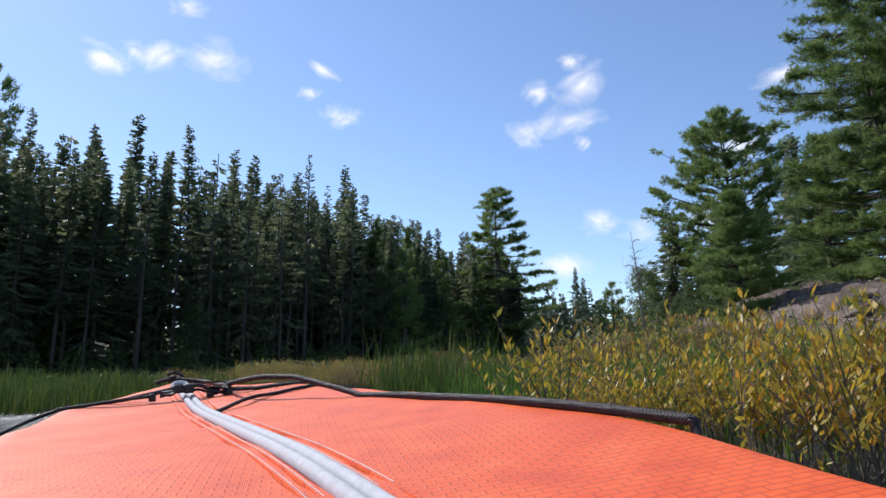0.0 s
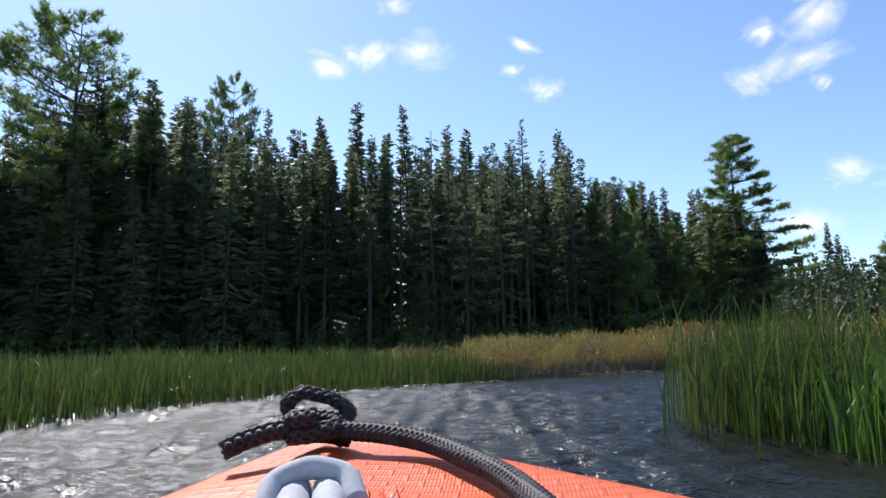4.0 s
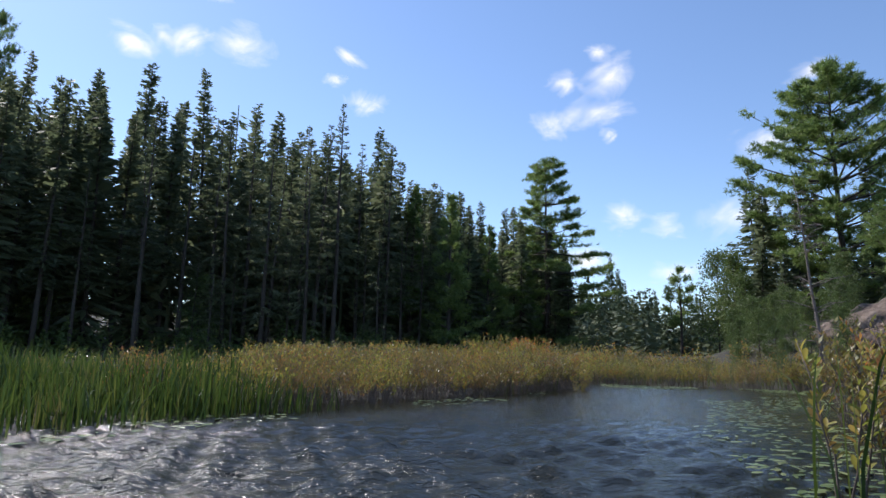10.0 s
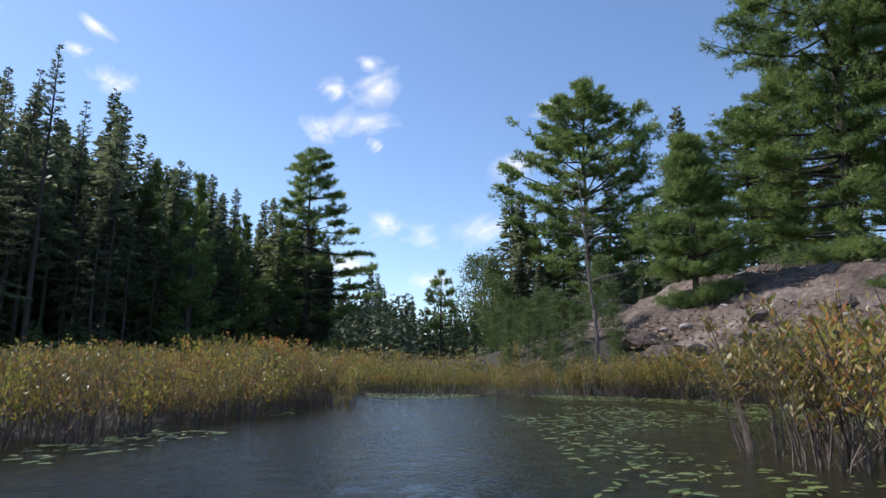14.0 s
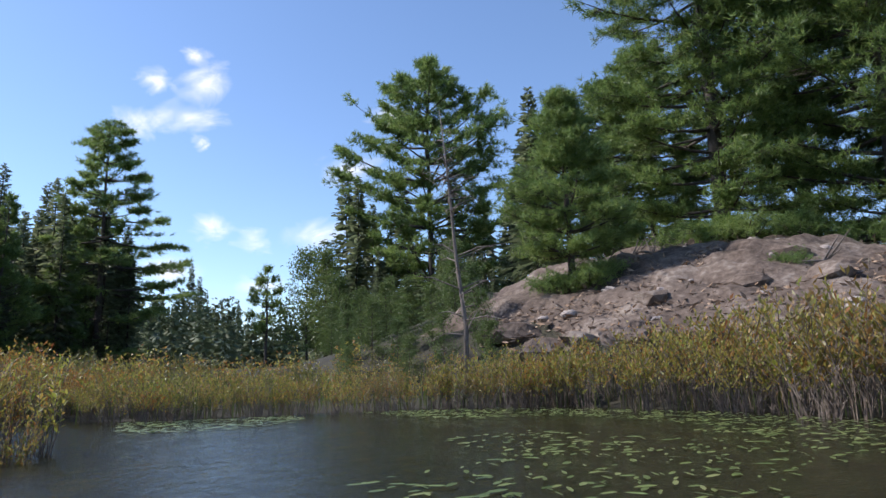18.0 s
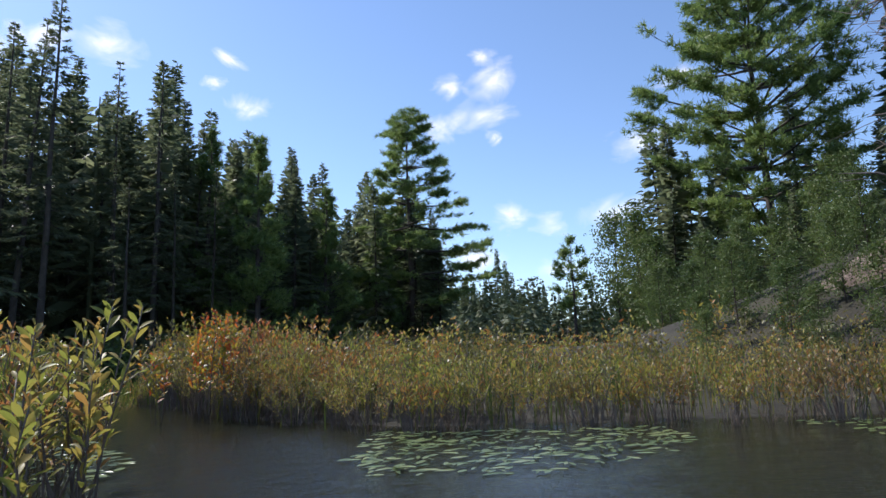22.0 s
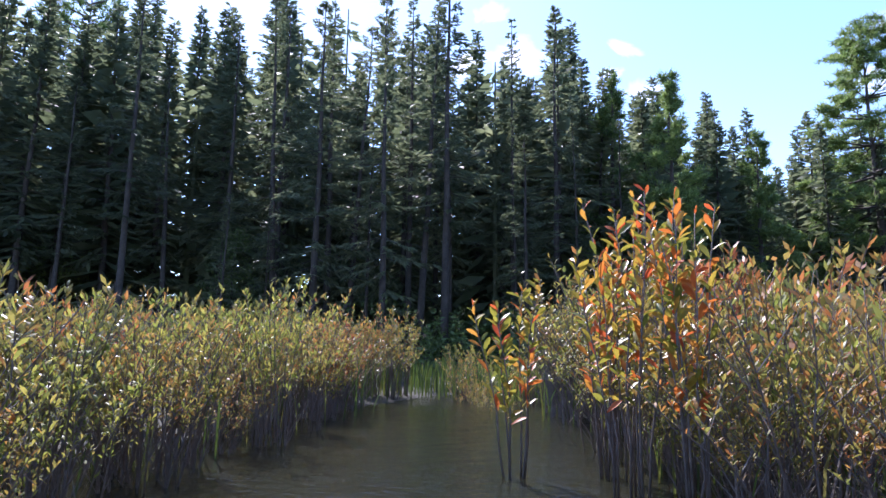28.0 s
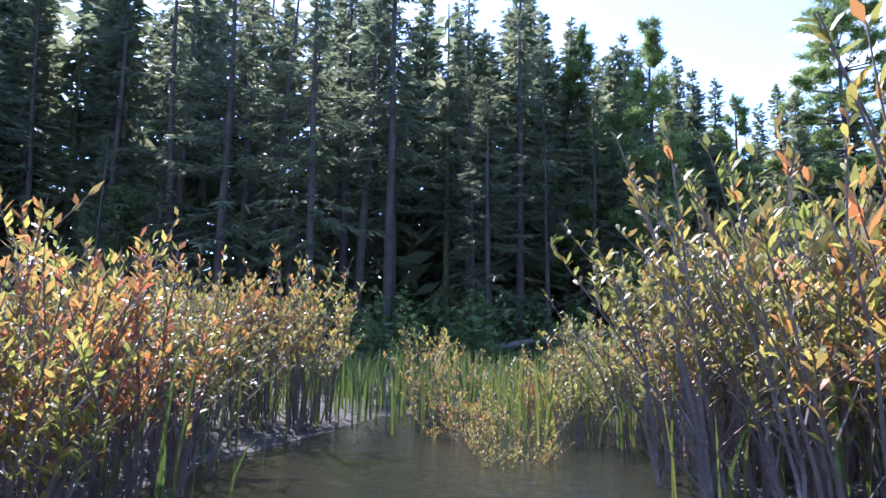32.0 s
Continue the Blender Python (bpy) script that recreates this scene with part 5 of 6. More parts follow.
def marsh_shrubs():
    """The shrubs farther in on both banks."""
    wood, green = {"a": []}, {"SHRUB": [], "RUST": []}
    for side, y0, y1, d0, d1, count in [(-1, 10.2, 24, 1.1, 4.2, 280), (1, 8, 22.5, 0.9, 3.6, 300), (-1, 2, 10, 3.2, 6.5, 130), (1, 19, 26, 0.9, 4.5, 90)]:
        for x, y in sow(side, y0, y1, d0, d1, count, 0.2):
            k = int(srng.integers(0, 6))
            if hill(np.array([x]), np.array([y]))[0] > 0.5:
                continue
            h = bank_height(x, y, side > 0) * srng.uniform(0.65, 1.0) * (0.85 if side < 0 and y < 14 else 1.0)
            a = srng.uniform(0, 6.28)
            z = min(ground_at(x, y), 0.35)
            for w, store in ((LITE[k][0], wood["a"]), (LITE[k][1], green["RUST" if srng.random() < 0.45 else "SHRUB"])):
                v, f = w.arrays()
                store.append((v, f, (x, y, z), a, h))
    tagged(new("marsh_stems", merged("marsh_stems", wood["a"], STEM)), "thin dark shrub stems of the wet meadow", "shrubs", kind="stuff")
    tagged(new("marsh_shrubs", merged("marsh_shrubs", green["SHRUB"], SHRUB)), "green and yellow bog shrubs covering the wet meadow", "shrubs", kind="stuff")
    tagged(new("rusty_marsh_shrubs", merged("rusty_marsh_shrubs", green["RUST"], RUST)), "rusty brown bog shrubs covering the wet meadow", "shrubs", kind="stuff")


marsh_shrubs()


def blades(name, places, heights, mat, label, width=0.006, seed=1, lean=0.22):
    """Upright grass blades, each a bent tapering strip."""
    rng = np.random.default_rng(seed)
    p = np.asarray(places, float)
    n = len(p)
    a, tw = rng.random(n) * 6.28, rng.random(n) * 6.28
    bend = np.abs(rng.normal(0, lean, n)) * heights
    out = np.stack([np.cos(a), np.sin(a), 0 * a], 1)
    side = np.stack([np.cos(tw), np.sin(tw), 0 * a], 1) * (width * rng.uniform(0.7, 1.3, n))[:, None]
    rows = []
    for q, w in ((0, 0.8), (0.4, 1.0), (0.75, 0.7)):
        c = p + out * (bend * q ** 2.2)[:, None] + np.stack([0 * a, 0 * a, heights * q], 1)
        rows += [c + side * w, c - side * w]
    rows.append(p + out * bend[:, None] + np.stack([0 * a, 0 * a, heights * (1 - 0.25 * bend / heights)], 1))
    v = np.stack(rows, 1).reshape(-1, 3)
    f = []
    for k in range(0, n * 7, 7):
        f += [(k, k + 1, k + 3, k + 2), (k + 2, k + 3, k + 5, k + 4), (k + 4, k + 5, k + 6)]
    tagged(new(name, mesh_from(name, v, f, mat)), label, "grass", kind="stuff")


def strip(side, y0, y1, d0, d1, count, seed):
    rng = np.random.default_rng(seed)
    line = LEFT_SHORE if side < 0 else RIGHT_SHORE
    y = rng.uniform(y0, y1, count * 3)
    x = np.interp(y, [p[1] for p in line], [p[0] for p in line]) + side * rng.uniform(d0, d1, count * 3) * 1.4
    d, s = distance_to(line, x, y)
    keep = (d * s * side >= d0) & (d * s * side <= d1) & (distance_to(way_line, x, y)[0] > 0.55)
    x, y = x[keep][:count], y[keep][:count]
    return np.stack([x, y, np.minimum(ground_height(x, y), 0.3) - 0.02], 1)


grng = np.random.default_rng(55)
p = strip(-1, -3, 10.2, -0.15, 3.4, 18000, 101)
clump = 0.55 + 0.8 * noise_grid(p[:, 0], p[:, 1], 1.6, 8)
blades("sedge", p, 0.43 * clump * np.interp(p[:, 1], [1, 4, 7, 10], [1.05, 0.92, 0.80, 0.84]) * grng.uniform(0.7, 1.2, len(p)), DARK_SEDGE, "dense green sedge along the open water", 0.0055, 1)
p = strip(-1, 4.5, 10, 0.0, 4.0, 6000, 102)
blades("meadow_sedge", p, 0.28 * grng.uniform(0.6, 1.3, len(p)), SEDGE, "green and tan sedge of the wet meadow", 0.004, 2)
p = strip(1, 3.4, 7.0, 0.1, 3.2, 8000, 103)
blades("reeds", p, 0.44 * grng.uniform(0.65, 1.2, len(p)), REED, "tall bright green reeds standing in the creek", 0.005, 3, 0.2)
cl = np.stack([grng.normal(-0.18, 0.30, 2200), grng.normal(5.75, 0.40, 2200), np.full(2200, -0.05)], 1)
cl = cl[distance_to(way_line, cl[:, 0], cl[:, 1])[0] > 0.68]
blades("reed_clump", cl, grng.uniform(0.40, 0.70, len(cl)) + 0.2 * (grng.random(len(cl)) < 0.12), DARK_SEDGE, "tall green reed clump with bent tips at the creek side", 0.0046, 4, 0.24)
p = strip(1, -4, 3.6, 0.5, 4.5, 4200, 104)
blades("reed_bed", p, 0.55 * grng.uniform(0.7, 1.2, len(p)), REED, "green reed bed behind the shrubs", 0.006, 5)
p = strip(1, 7.4, 22, 0.1, 3.5, 4200, 105)
blades("bank_sedge", p, 0.42 * grng.uniform(0.5, 1.3, len(p)), SEDGE, "tan and green sedge among the bog shrubs", 0.004, 6)
p = strip(-1, 13, 23, 0.0, 3.6, 2200, 106)
blades("shore_sedge", p, 0.42 * grng.uniform(0.5, 1.3, len(p)), SEDGE, "tan and green sedge among the shrubs", 0.004, 7)
p = np.stack([grng.uniform(-5.0, -0.8, 1800), grng.uniform(22.6, 26.0, 1800), np.full(1800, 0.02)], 1)
blades("head_sedge", p, 0.34 * grng.uniform(0.6, 1.2, len(p)), SEDGE, "tan and green sedge at the head of the creek", 0.006, 12)
p = strip(-1, 15.6, 17.4, 0.0, 0.5, 260, 107)
blades("grass_tuft", p, 0.55 * grng.uniform(0.6, 1.2, len(p)), REED, "bright green grass tuft at the water's edge", 0.006, 8, 0.16)


def wet_meadow():
    """Sedge over the open bog between the creek and the woods."""
    rng = np.random.default_rng(109)
    n = 52000
    x, y = rng.uniform(-34, 22, n), rng.uniform(-16, 34, n)
    dl, sl = distance_to(LEFT_SHORE, x, y)
    dr, sr = distance_to(RIGHT_SHORE, x, y)
    df, sf = distance_to(FRONT, x, y)
    land = np.maximum(dl * -sl, dr * sr)
    keep = (land > 2.6) & (df * sf > -1.0) & (hill(x, y) < 0.3) & (noise_grid(x, y, 0.35, 47) > 0.22)
    x, y = x[keep][:13000], y[keep][:13000]
    h = (0.12 + 0.16 * noise_grid(x, y, 0.5, 48)) * rng.uniform(0.6, 1.2, len(x))
    blades("wet_meadow", np.stack([x, y, ground_height(x, y) - 0.02], 1), h, SEDGE, "low tan and green sedge of the open bog", 0.022, 9, 0.45)


wet_meadow()


def floating_leaves():
    rng = np.random.default_rng(120)
    n = 26000
    x, y = rng.uniform(-4, 6, n), rng.uniform(7.2, 18.6, n)
    dr, sr = distance_to(RIGHT_SHORE, x, y)
    dl, sl = distance_to(LEFT_SHORE, x, y)
    dw = distance_to(way_line, x, y)[0]
    clump = noise_grid(x, y, 0.8, 33)
    keep = (sr < 0) & (sl > 0) & (dw > 0.35) & ((x > np.interp(y, [7, 18], [-0.6, 0.6])) | (dl < 0.5)) & (((clump > 0.42) & (rng.random(n) < 0.45)) | ((dr < 1.5) & (clump > 0.15)))
    x, y = x[keep], y[keep]
    m = len(x)
    a, L = rng.normal(0.6, 0.7, m), rng.uniform(0.02, 0.055, m)
    W = L * rng.uniform(0.16, 0.3, m)
    c, s = np.cos(a), np.sin(a)
    z = 0.006 + rng.uniform(0, 0.012, m)
    corner = lambda u, w, h: np.stack([x + u * L * c - w * W * s, y + u * L * s + w * W * c, z + h], 1)
    v = np.stack([corner(-1, 0, 0), corner(-0.4, 1, 0.002), corner(0.5, 0.9, 0.003), corner(1, 0, 0), corner(0.5, -0.9, 0), corner(-0.4, -1, 0)], 1).reshape(-1, 3)
    f = [tuple(range(k, k + 6)) for k in range(0, m * 6, 6)]
    tagged(new("floating_leaves", mesh_from("floating_leaves", v, f, PADS)), "narrow green leaves floating on the creek", "water plants", kind="stuff")


floating_leaves()


# ---- the inflatable kayak ----
BOAT = pose(-0.551, 1.382, 0.42, 0, -3.16, 28.9) @ pose(0.0075, 0, -0.42)
kayak = thing("kayak", "orange inflatable kayak with a closed fabric deck and black cords", "kayak", BOAT)


def half_width(y):
    return np.where(y > 0, 0.385 * np.clip(1 - (np.clip(y, 0, 0.945) / 0.95) ** 1.65, 0.0005, 1) ** 0.85, 0.385 * np.clip(1 - (np.clip(-y - 0.3, 0, 1.75) / 1.76) ** 2.4, 0.0005, 1) ** 0.85)


def ridge(y):
    return 0.322 + 0.059 * smooth_step(0.1, 1.0, y) - 0.09 * smooth_step(0.6, 2.0, -np.asarray(y, float))


def deck_z(x, y):
    y = np.asarray(y, float)
    crown = np.clip(np.abs(x) / np.maximum(half_width(y), 0.01), 0, 1) ** 1.3
    return ridge(y) + 0.040 * np.asarray(x, float) + (0.020 - 0.029 * smooth_step(0.42, 0.75, y)) * crown


def deck_panel(side):
    """One half of the deck, slightly puckered along its seams and rounded over at the rim."""
    ys = np.concatenate([np.linspace(-2.05, -0.4, 24), np.linspace(-0.36, 0.9, 90), np.linspace(0.905, 0.944, 10)])
    u = np.concatenate([np.linspace(0, 0.93, 26), [0.97, 1.0]])
    v = []
    for y in ys:
        w = float(half_width(y))
        for t in u:
            x = t * w
            pucker = 0.0014 * math.sin(y * 47 + t * 5) * math.exp(-((x - 0.04) / 0.05) ** 2) + 0.0016 * math.sin(y * 19 + t * 7)
            roll = 0.012 * max(0.0, (t - 0.9) / 0.1) ** 2 * min(1.0, w / 0.1)
            v.append((side * x, y, float(deck_z(side * x, y)) + pucker * min(1.0, w / 0.1) - roll))
    n = len(u)
    f = [(i * n + j, i * n + j + 1, (i + 1) * n + j + 1, (i + 1) * n + j)[:: side] for i in range(len(ys) - 1) for j in range(n - 1)]
    part_mesh("deck_panel", mesh_from("deck_panel", v, f, FABRIC, True), kayak, "orange ripstop deck fabric")


deck_panel(1)
deck_panel(-1)


def hull():
    ys = np.linspace(-2.058, 0.945, 60)
    a = np.linspace(0, math.pi, 15)
    v = []
    for y in ys:
        w = float(half_width(y))
        for t in a:
            edge = float(deck_z(-math.cos(t) * w, y)) - 0.012 * min(1.0, w / 0.1) - 0.001
            x = -math.cos(t) * (w + 0.05 * math.sin(t) * (w / 0.40))
            drop = math.sin(t) ** 0.6
            keel = 0.07 - 0.16 * smooth_step(1.3, 2.05, -y) - 0.20 * smooth_step(0.5, 0.945, y)
            v.append((x, y, edge - drop * (edge + keel)))
    n = len(a)
    f = [(i * n + j, (i + 1) * n + j, (i + 1) * n + j + 1, i * n + j + 1) for i in range(len(ys) - 1) for j in range(n - 1)]
    f += [tuple(range(n)), tuple(range(len(v) - 1, len(v) - n - 1, -1))]
    part_mesh("hull", mesh_from("hull", v, f, HULL, True), kayak, "dark grey inflated hull")


hull()


def fine(points, n):
    """A smooth line of n points through the given ones."""
    p = np.asarray(points, float)
    t = np.concatenate([[0], np.cumsum(np.linalg.norm(np.diff(p, axis=0), axis=1))])
    q = np.linspace(0, t[-1], n)
    lin = np.stack([np.interp(q, t, p[:, k]) for k in range(3)], 1)
    for _ in range(max(1, n // 10)):
        lin[1:-1] = 0.25 * lin[:-2] + 0.5 * lin[1:-1] + 0.25 * lin[2:]
    return lin


def rest(line, lift):
    """Lifts a line where it would sink into the deck."""
    for p in line:
        if abs(p[0]) < float(half_width(p[1])):
            p[2] = max(p[2], float(deck_z(p[0], p[1])) + lift)
    return line


def cord(name, points, radius, mat, parent=kayak, label="", sides=10, n=36):
    b = Build()
    line = fine(points, n)
    if mat is BUNGEE:
        line = rest(line, float(np.min(radius)) * 0.9)
        for _ in range(8):
            line[1:-1] = 0.25 * line[:-2] + 0.5 * line[1:-1] + 0.25 * line[2:]
        line = rest(line, float(np.min(radius)) * 0.5)
    b.tube(line, radius, sides)
    return part_mesh(name, b.mesh(name, mat, True), parent, label)


# two padded welts side by side along the middle, closed by a loop near the bow
for x in (-0.0098, 0.0098):
    cord("welt_tube", [(x * (1 - 0.12 * max(0.0, y)), y, float(ridge(y)) + 0.003) for y in np.linspace(-1.7, 0.75, 40)], 0.0090, WELT, kayak, "pale grey padded welt along the deck", 12, 80)
cord("welt_loop", [(-0.023, 0.715, float(ridge(0.72)) + 0.002), (-0.019, 0.735, float(ridge(0.74)) + 0.011), (0.0, 0.742, float(ridge(0.74)) + 0.016), (0.019, 0.735, float(ridge(0.74)) + 0.011), (0.023, 0.715, float(ridge(0.72)) + 0.002)], 0.0062, WELT, kayak, "pale grey fabric loop", 10, 30)


def seam_strip(x):
    b = Build()
    ys = np.linspace(-1.6, 0.74, 70)
    w = 0.0045
    v = []
    for y in ys:
        z = float(deck_z(x, y))
        v += [(x - w, y, z - 0.001), (x - w * 0.7, y, z + 0.0022), (x + w * 0.7, y, z + 0.0022), (x + w, y, z - 0.001)]
    f = [(i * 4 + j, i * 4 + j + 1, i * 4 + j + 5, i * 4 + j + 4) for i in range(len(ys) - 1) for j in range(3)]
    b.add(v, f)
    return b.mesh("seam", FABRIC)


def stitching(x):
    """A dashed seam of white thread."""
    seam = part_mesh("seam", seam_strip(x), kayak, "narrow folded deck seam")
    b = Build()
    for y in np.arange(-0.9, 0.72, 0.0062):
        z = float(deck_z(x, y))
        b.tube([(x, y, z + 0.0026), (x, y + 0.0046, z + 0.0026)], 0.0006, 4)
    tagged(part_mesh("stitching", b.mesh("stitching", THREAD), seam, "white stitched thread"), kind="stuff")


for x in (-0.0255, -0.040, 0.0255, 0.040):
    stitching(x)


def box(bm, x0, x1, y0, y1, z0, z1, bevel=0.003):
    made = bmesh.ops.create_cube(bm, size=1)
    for v in made["verts"]:
        v.co = Vector(((x0 + x1) / 2 + v.co.x * (x1 - x0), (y0 + y1) / 2 + v.co.y * (y1 - y0), (z0 + z1) / 2 + v.co.z * (z1 - z0)))
    edges = list({e for v in made["verts"] for e in v.link_edges})
    bmesh.ops.bevel(bm, geom=edges, offset=bevel, segments=3, profile=0.6, affect="EDGES")


def flat_arm(points, width, thick, name, parent):
    """A moulded arm of oval section along a line."""
    line = fine(points, 26)
    b = Build()
    b.tube(line, np.linspace(1.0, 0.8, 26) * thick, 12)
    me = b.mesh(name, PLASTIC, True)
    co = np.empty(len(me.vertices) * 3)
    me.vertices.foreach_get("co", co)
    co = co.reshape(-1, 3)
    mid = np.repeat(line[:, 1], 12)
    co[:, 1] = mid + (co[:, 1] - mid) * width / thick
    me.vertices.foreach_set("co", co.ravel())
    me.update()
    part_mesh(name, me, parent)


def buckle():
    bm = bmesh.new()
    box(bm, -0.043, -0.013, 0.436, 0.464, 0.362, 0.383, 0.007)
    body = part("buckle", bm, PLASTIC, kayak, "black plastic side-release buckle", True)
    for k in range(6):
        bm = bmesh.new()
        box(bm, -0.037 + k * 0.0036, -0.0351 + k * 0.0036, 0.440, 0.460, 0.3815, 0.3858, 0.0007)
        part("grip_rib", bm, PLASTIC, body)
    bm = bmesh.new()
    box(bm, -0.016, 0.011, 0.432, 0.468, 0.360, 0.3845, 0.006)
    part("socket", bm, PLASTIC, body, "", True)
    for y in (0.438, 0.462):
        flat_arm([(0.004, y, 0.380), (0.022, y, 0.3795), (0.036, y, 0.3755), (0.047, y - 0.002, 0.3675), (0.052, y - 0.004, 0.358)], 0.007, 0.0055, "prong", body)
    flat_arm([(0.004, 0.45, 0.366), (0.021, 0.45, 0.369), (0.036, 0.449, 0.364), (0.05, 0.446, 0.357)], 0.008, 0.0042, "tongue", body)
    bm = bmesh.new()
    box(bm, 0.044, 0.062, 0.434, 0.464, 0.345, 0.3665, 0.005)
    part("strap_bar", bm, PLASTIC, body, "", True)


buckle()


def strap(name, points, width, thick, n=36, label="black webbing strap", parent=kayak, twist=0.5, ribs=0.0):
    """A flat woven band that twists a little along a line; ribs raises its weave."""
    line = rest(fine(points, n), 0.004)
    way = np.gradient(line, axis=0)
    way /= np.linalg.norm(way, axis=1)[:, None]
    side = np.cross(way, (0, 0, 1.0))
    side /= np.linalg.norm(side, axis=1)[:, None]
    t = np.linspace(0, 1, n)
    side = side * np.cos(twist * np.sin(t * 5))[:, None] + np.array([0, 0, 1.0]) * np.sin(twist * np.sin(t * 5))[:, None]
    up = np.cross(side, way)
    high = thick / 2 + ribs * (np.arange(n) % 2)
    v = np.stack([line + side * width / 2 * a + up * (high * c)[:, None] for a, c in ((-1, -1), (1, -1), (1, 1), (-1, 1))], 1).reshape(-1, 3)
    f = [(i * 4 + j, i * 4 + (j + 1) % 4, (i + 1) * 4 + (j + 1) % 4, (i + 1) * 4 + j) for i in range(n - 1) for j in range(4)]
    f += [(3, 2, 1, 0), tuple((n - 1) * 4 + j for j in range(4))]
    return part_mesh(name, mesh_from(name, v, f, BUNGEE), parent, label)


strap("strap", [(-0.036, 0.448, 0.369), (-0.062, 0.445, 0.367), (-0.090, 0.44, 0.3645)], 0.016, 0.0035, 44, twist=0.25, ribs=0.0011)
strap("strap_fold", [(-0.038, 0.44, 0.366), (-0.050, 0.435, 0.361), (-0.062, 0.43, 0.359), (-0.075, 0.43, 0.359)], 0.016, 0.006, 24, "folded end of black webbing", twist=0.3)
strap("strap", [(0.046, 0.445, 0.372), (0.060, 0.445, 0.366), (0.074, 0.446, 0.3655), (0.088, 0.445, 0.370), (0.106, 0.445, 0.370)], 0.021, 0.0045, 30, "twisted black webbing strap", twist=0.9)
strap("strap_fold", [(0.050, 0.44, 0.357), (0.072, 0.44, 0.3575), (0.096, 0.44, 0.356)], 0.02, 0.007, 20, "folded end of black webbing", twist=0.5)
strap("strap_tail", [(0.004, 0.468, 0.384), (0.050, 0.478, 0.3845), (0.095, 0.488, 0.3836), (0.137, 0.490, 0.3770)], 0.013, 0.0035, 30, "loose black webbing tail", twist=0.35)
cord("strap_tail", [(-0.040, 0.458, 0.376), (-0.085, 0.47, 0.368), (-0.134, 0.49, 0.360), (-0.174, 0.50, 0.353), (-0.212, 0.50, 0.345)], np.linspace(0.0042, 0.0022, 36), BUNGEE, kayak, "loose black cord end")
cord("bungee_cord", [(-0.42, 0.375, 0.300), (-0.345, 0.385, 0.334), (-0.270, 0.40, 0.3470), (-0.232, 0.41, 0.3505), (-0.193, 0.42, 0.354), (-0.145, 0.43, 0.3572), (-0.096, 0.44, 0.359)], 0.0044, BUNGEE, kayak, "black elastic deck cord")
cord("bungee_cord", [(-0.096, 0.452, 0.358), (-0.15, 0.455, 0.354), (-0.205, 0.45, 0.3475), (-0.27, 0.43, 0.339)], 0.0028, BUNGEE, kayak, "thin black elastic deck cord")
cord("bungee_cord", [(0.108, 0.44, 0.362), (0.138, 0.435, 0.3612), (0.170, 0.43, 0.3602), (0.210, 0.42, 0.360), (0.256, 0.40, 0.3605), (0.34, 0.37, 0.352), (0.42, 0.34, 0.31)], 0.0044, BUNGEE, kayak, "black elastic deck cord")
cord("bungee_cord", [(0.115, 0.462, 0.3665), (0.20, 0.452, 0.362), (0.283, 0.44, 0.360), (0.36, 0.42, 0.345), (0.42, 0.40, 0.315)], 0.0026, BUNGEE, kayak, "thin black elastic deck cord")
cord("cord_sleeve", [(0.168, 0.4305, 0.3603), (0.182, 0.428, 0.3602), (0.197, 0.4235, 0.3600)], 0.0058, PLASTIC, kayak, "black shrunk sleeve on the cord", 10, 8)
cord("bungee_cord", [(0.012, 0.085, 0.322), (0.07, 0.165, 0.338), (0.135, 0.235, 0.351), (0.20, 0.285, 0.346), (0.29, 0.31, 0.33), (0.40, 0.31, 0.30)], 0.0045, BUNGEE, kayak, "black elastic deck cord")
for x0, x1, z0, z1 in ((-0.102, -0.084, 0.345, 0.366), (0.094, 0.111, 0.346, 0.371)):
    bm = bmesh.new()
    box(bm, x0, x1, 0.430, 0.452, z0, z1, 0.005)
    part("cord_clamp", bm, PLASTIC, kayak, "black cord clamp", True)


def braided(line, radius, name, strands=14, pitch=0.034):
    """A plaited rope: strands that wind both ways round a line, over and under."""
    line = np.asarray(line, float)
    d = np.concatenate([[0], np.cumsum(np.linalg.norm(np.diff(line, axis=0), axis=1))])
    way = np.gradient(line, axis=0)
    way /= np.linalg.norm(way, axis=1)[:, None]
    u = np.cross(way, (0, 0, 1.0))
    u /= np.linalg.norm(u, axis=1)[:, None]
    w = np.cross(u, way)
    b = Build()
    b.tube(line[:: 3], radius * 0.86, 10)
    half = strands // 2
    for k in range(strands):
        sign = 1 if k % 2 else -1
        a = sign * d / pitch * 2 * math.pi + (k // 2) * 2 * math.pi / half
        r = radius * (0.84 + 0.12 * np.sin(d / pitch * 2 * math.pi * half + (0 if sign > 0 else math.pi)))
        b.tube(line + u * (r * np.cos(a))[:, None] + w * (r * np.sin(a))[:, None], radius * 0.33, 5, False)
    return b.mesh(name, ROPE, True)


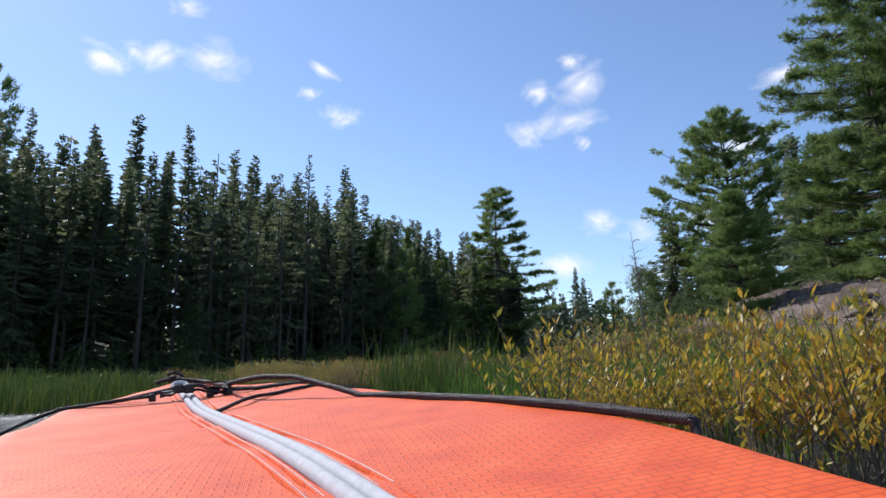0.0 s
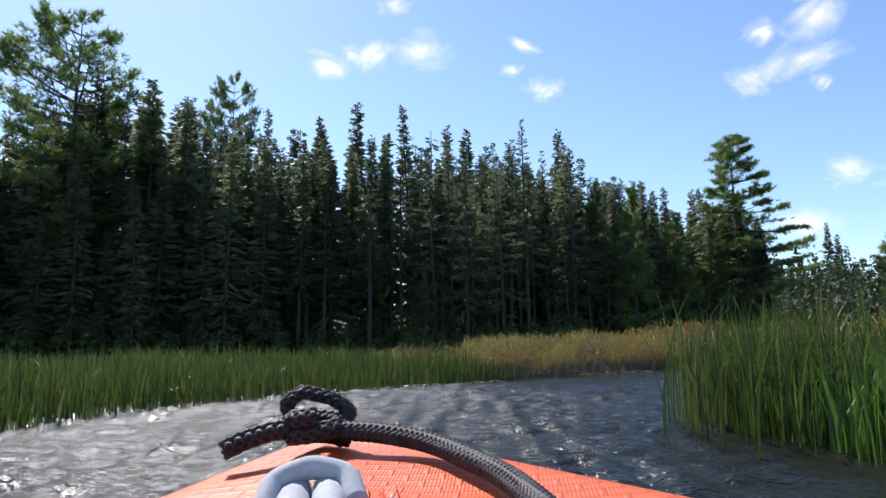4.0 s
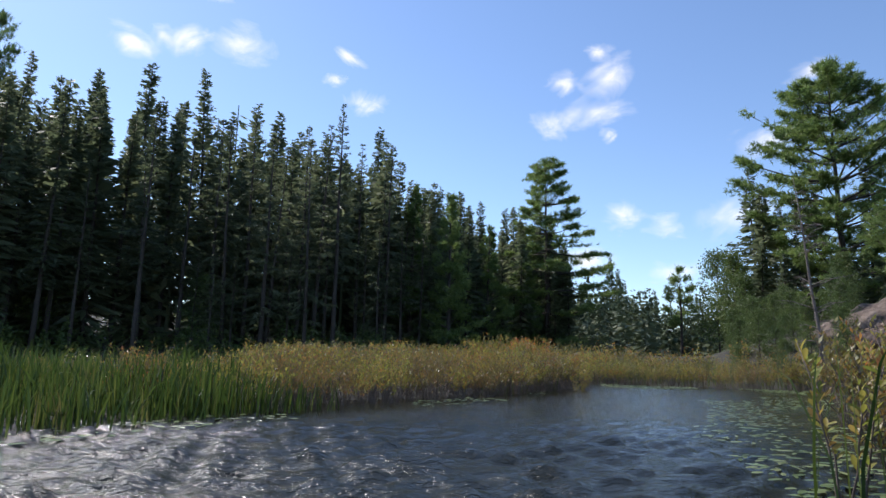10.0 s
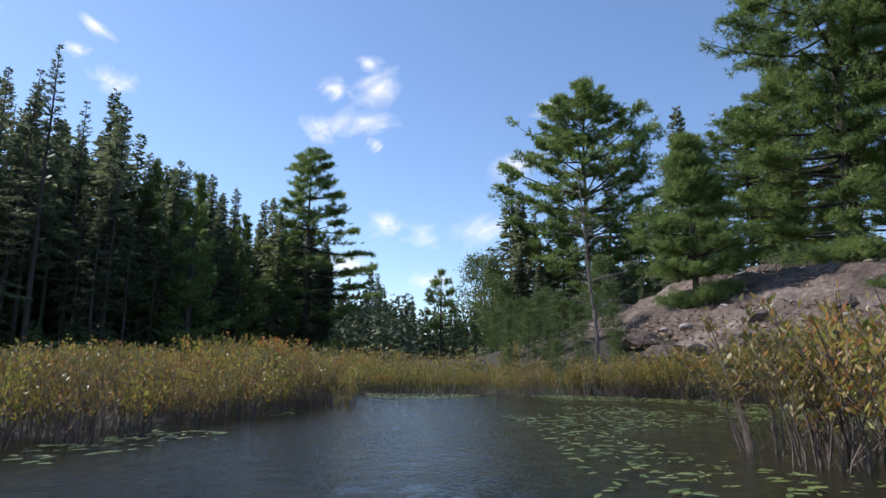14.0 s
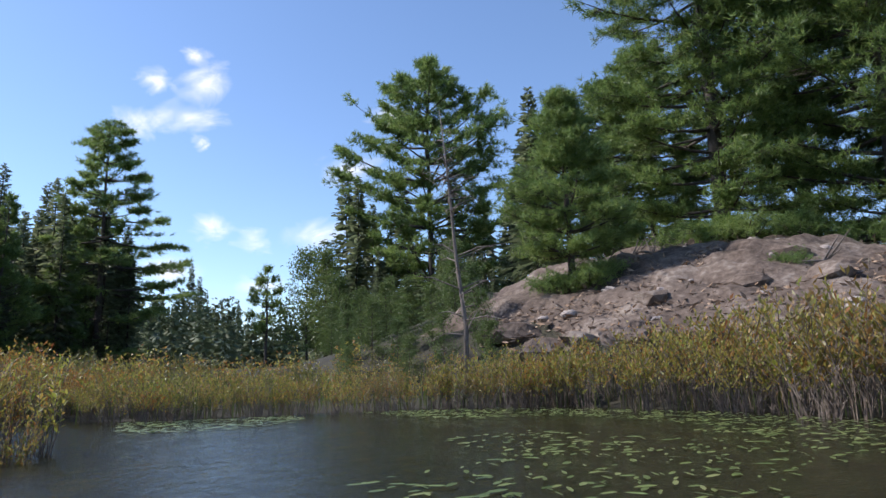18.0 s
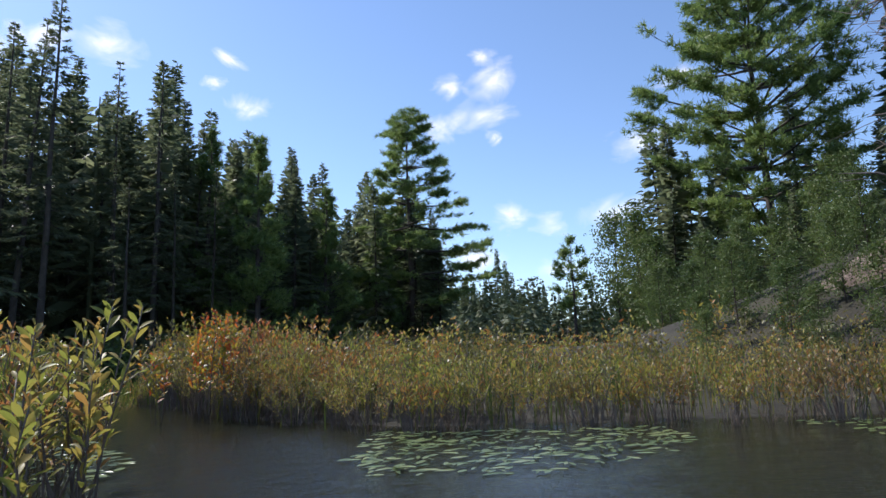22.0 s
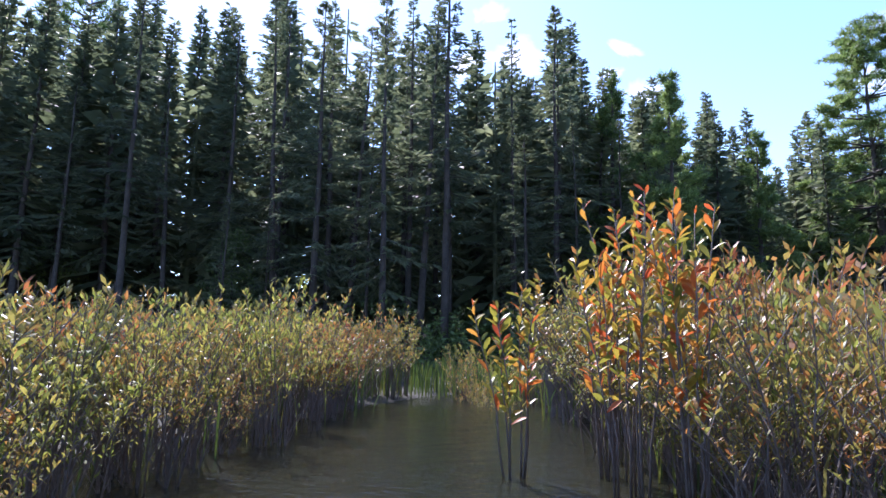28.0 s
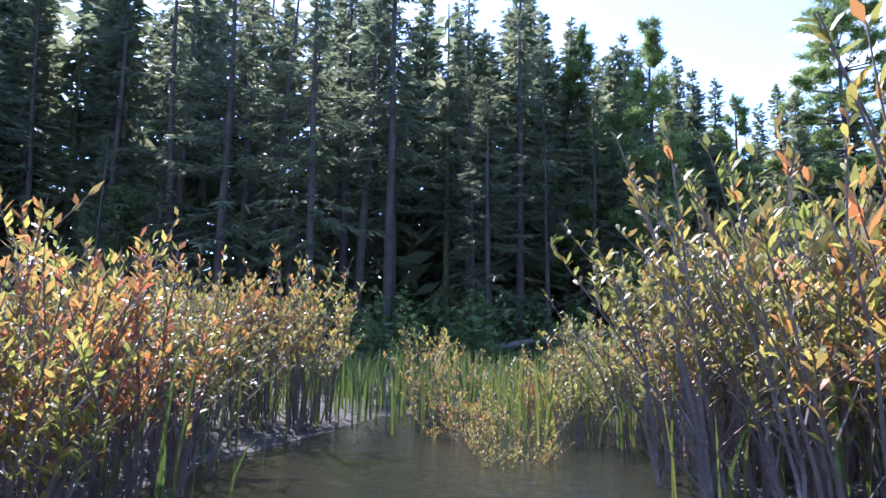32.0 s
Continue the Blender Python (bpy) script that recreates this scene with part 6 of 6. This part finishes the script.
rope = thing("bow_rope", "thick dark grey braided rope knotted at the kayak's bow", "rope", BOAT)
part_mesh("rope_run", braided(rest(fine([(0.004, 0.845, 0.390), (0.035, 0.83, 0.389), (0.070, 0.80, 0.383), (0.098, 0.72, 0.375), (0.102, 0.60, 0.3715), (0.103, 0.48, 0.3748), (0.104, 0.38, 0.3823), (0.12, 0.29, 0.390), (0.149, 0.235, 0.3957), (0.21, 0.13, 0.392), (0.27, -0.08, 0.36), (0.31, -0.32, 0.325), (0.33, -0.7, 0.30), (0.36, -1.05, 0.30), (0.43, -1.3, 0.24)], 900), 0.0050), 0.0056, "rope_run"), rope)
t = np.linspace(0, 1, 160)
part_mesh("rope_knot", braided(np.stack([0.017 * np.cos(t * 11) - 0.002, 0.85 + 0.017 * np.sin(t * 11), 0.383 + 0.018 * t], 1), 0.0056, "rope_knot", 10), rope)
part_mesh("rope_loop", braided(fine([(-0.016, 0.855, 0.392), (-0.024, 0.857, 0.409), (-0.012, 0.858, 0.4165), (0.008, 0.857, 0.4105), (0.021, 0.855, 0.401), (0.014, 0.85, 0.392)], 140), 0.0042, "rope_loop", 10), rope)
part_mesh("rope_end", braided(fine([(-0.006, 0.845, 0.393), (-0.032, 0.842, 0.393), (-0.050, 0.840, 0.389), (-0.063, 0.838, 0.384)], 110), 0.0056, "rope_end", 10), rope)


def drops():
    rng = np.random.default_rng(140)
    b = Build()
    for k in range(150):
        x, y = rng.uniform(0.05, 0.27), rng.uniform(0.30, 0.43)
        r = rng.uniform(0.0006, 0.0012) if rng.random() < 0.75 else rng.uniform(0.0012, 0.0026)
        z = float(deck_z(x, y))
        a = np.linspace(0, 2 * math.pi, 8, endpoint=False)
        v = [(x + r * c * math.cos(q), y + r * c * math.sin(q), z + r * h) for c, h in ((0.8, 0), (1.0, 0.45), (0.7, 1.1)) for q in a] + [(x, y, z + r * 1.35)]
        f = [(i * 8 + j, i * 8 + (j + 1) % 8, (i + 1) * 8 + (j + 1) % 8, (i + 1) * 8 + j) for i in range(2) for j in range(8)] + [(16 + j, 16 + (j + 1) % 8, 24) for j in range(8)]
        b.add(v, f)
    tagged(new("water_drops", b.mesh("water_drops", DROP, True)), "clear water drops beaded on the orange deck", "water drops", kind="stuff").matrix_basis = BOAT


drops()
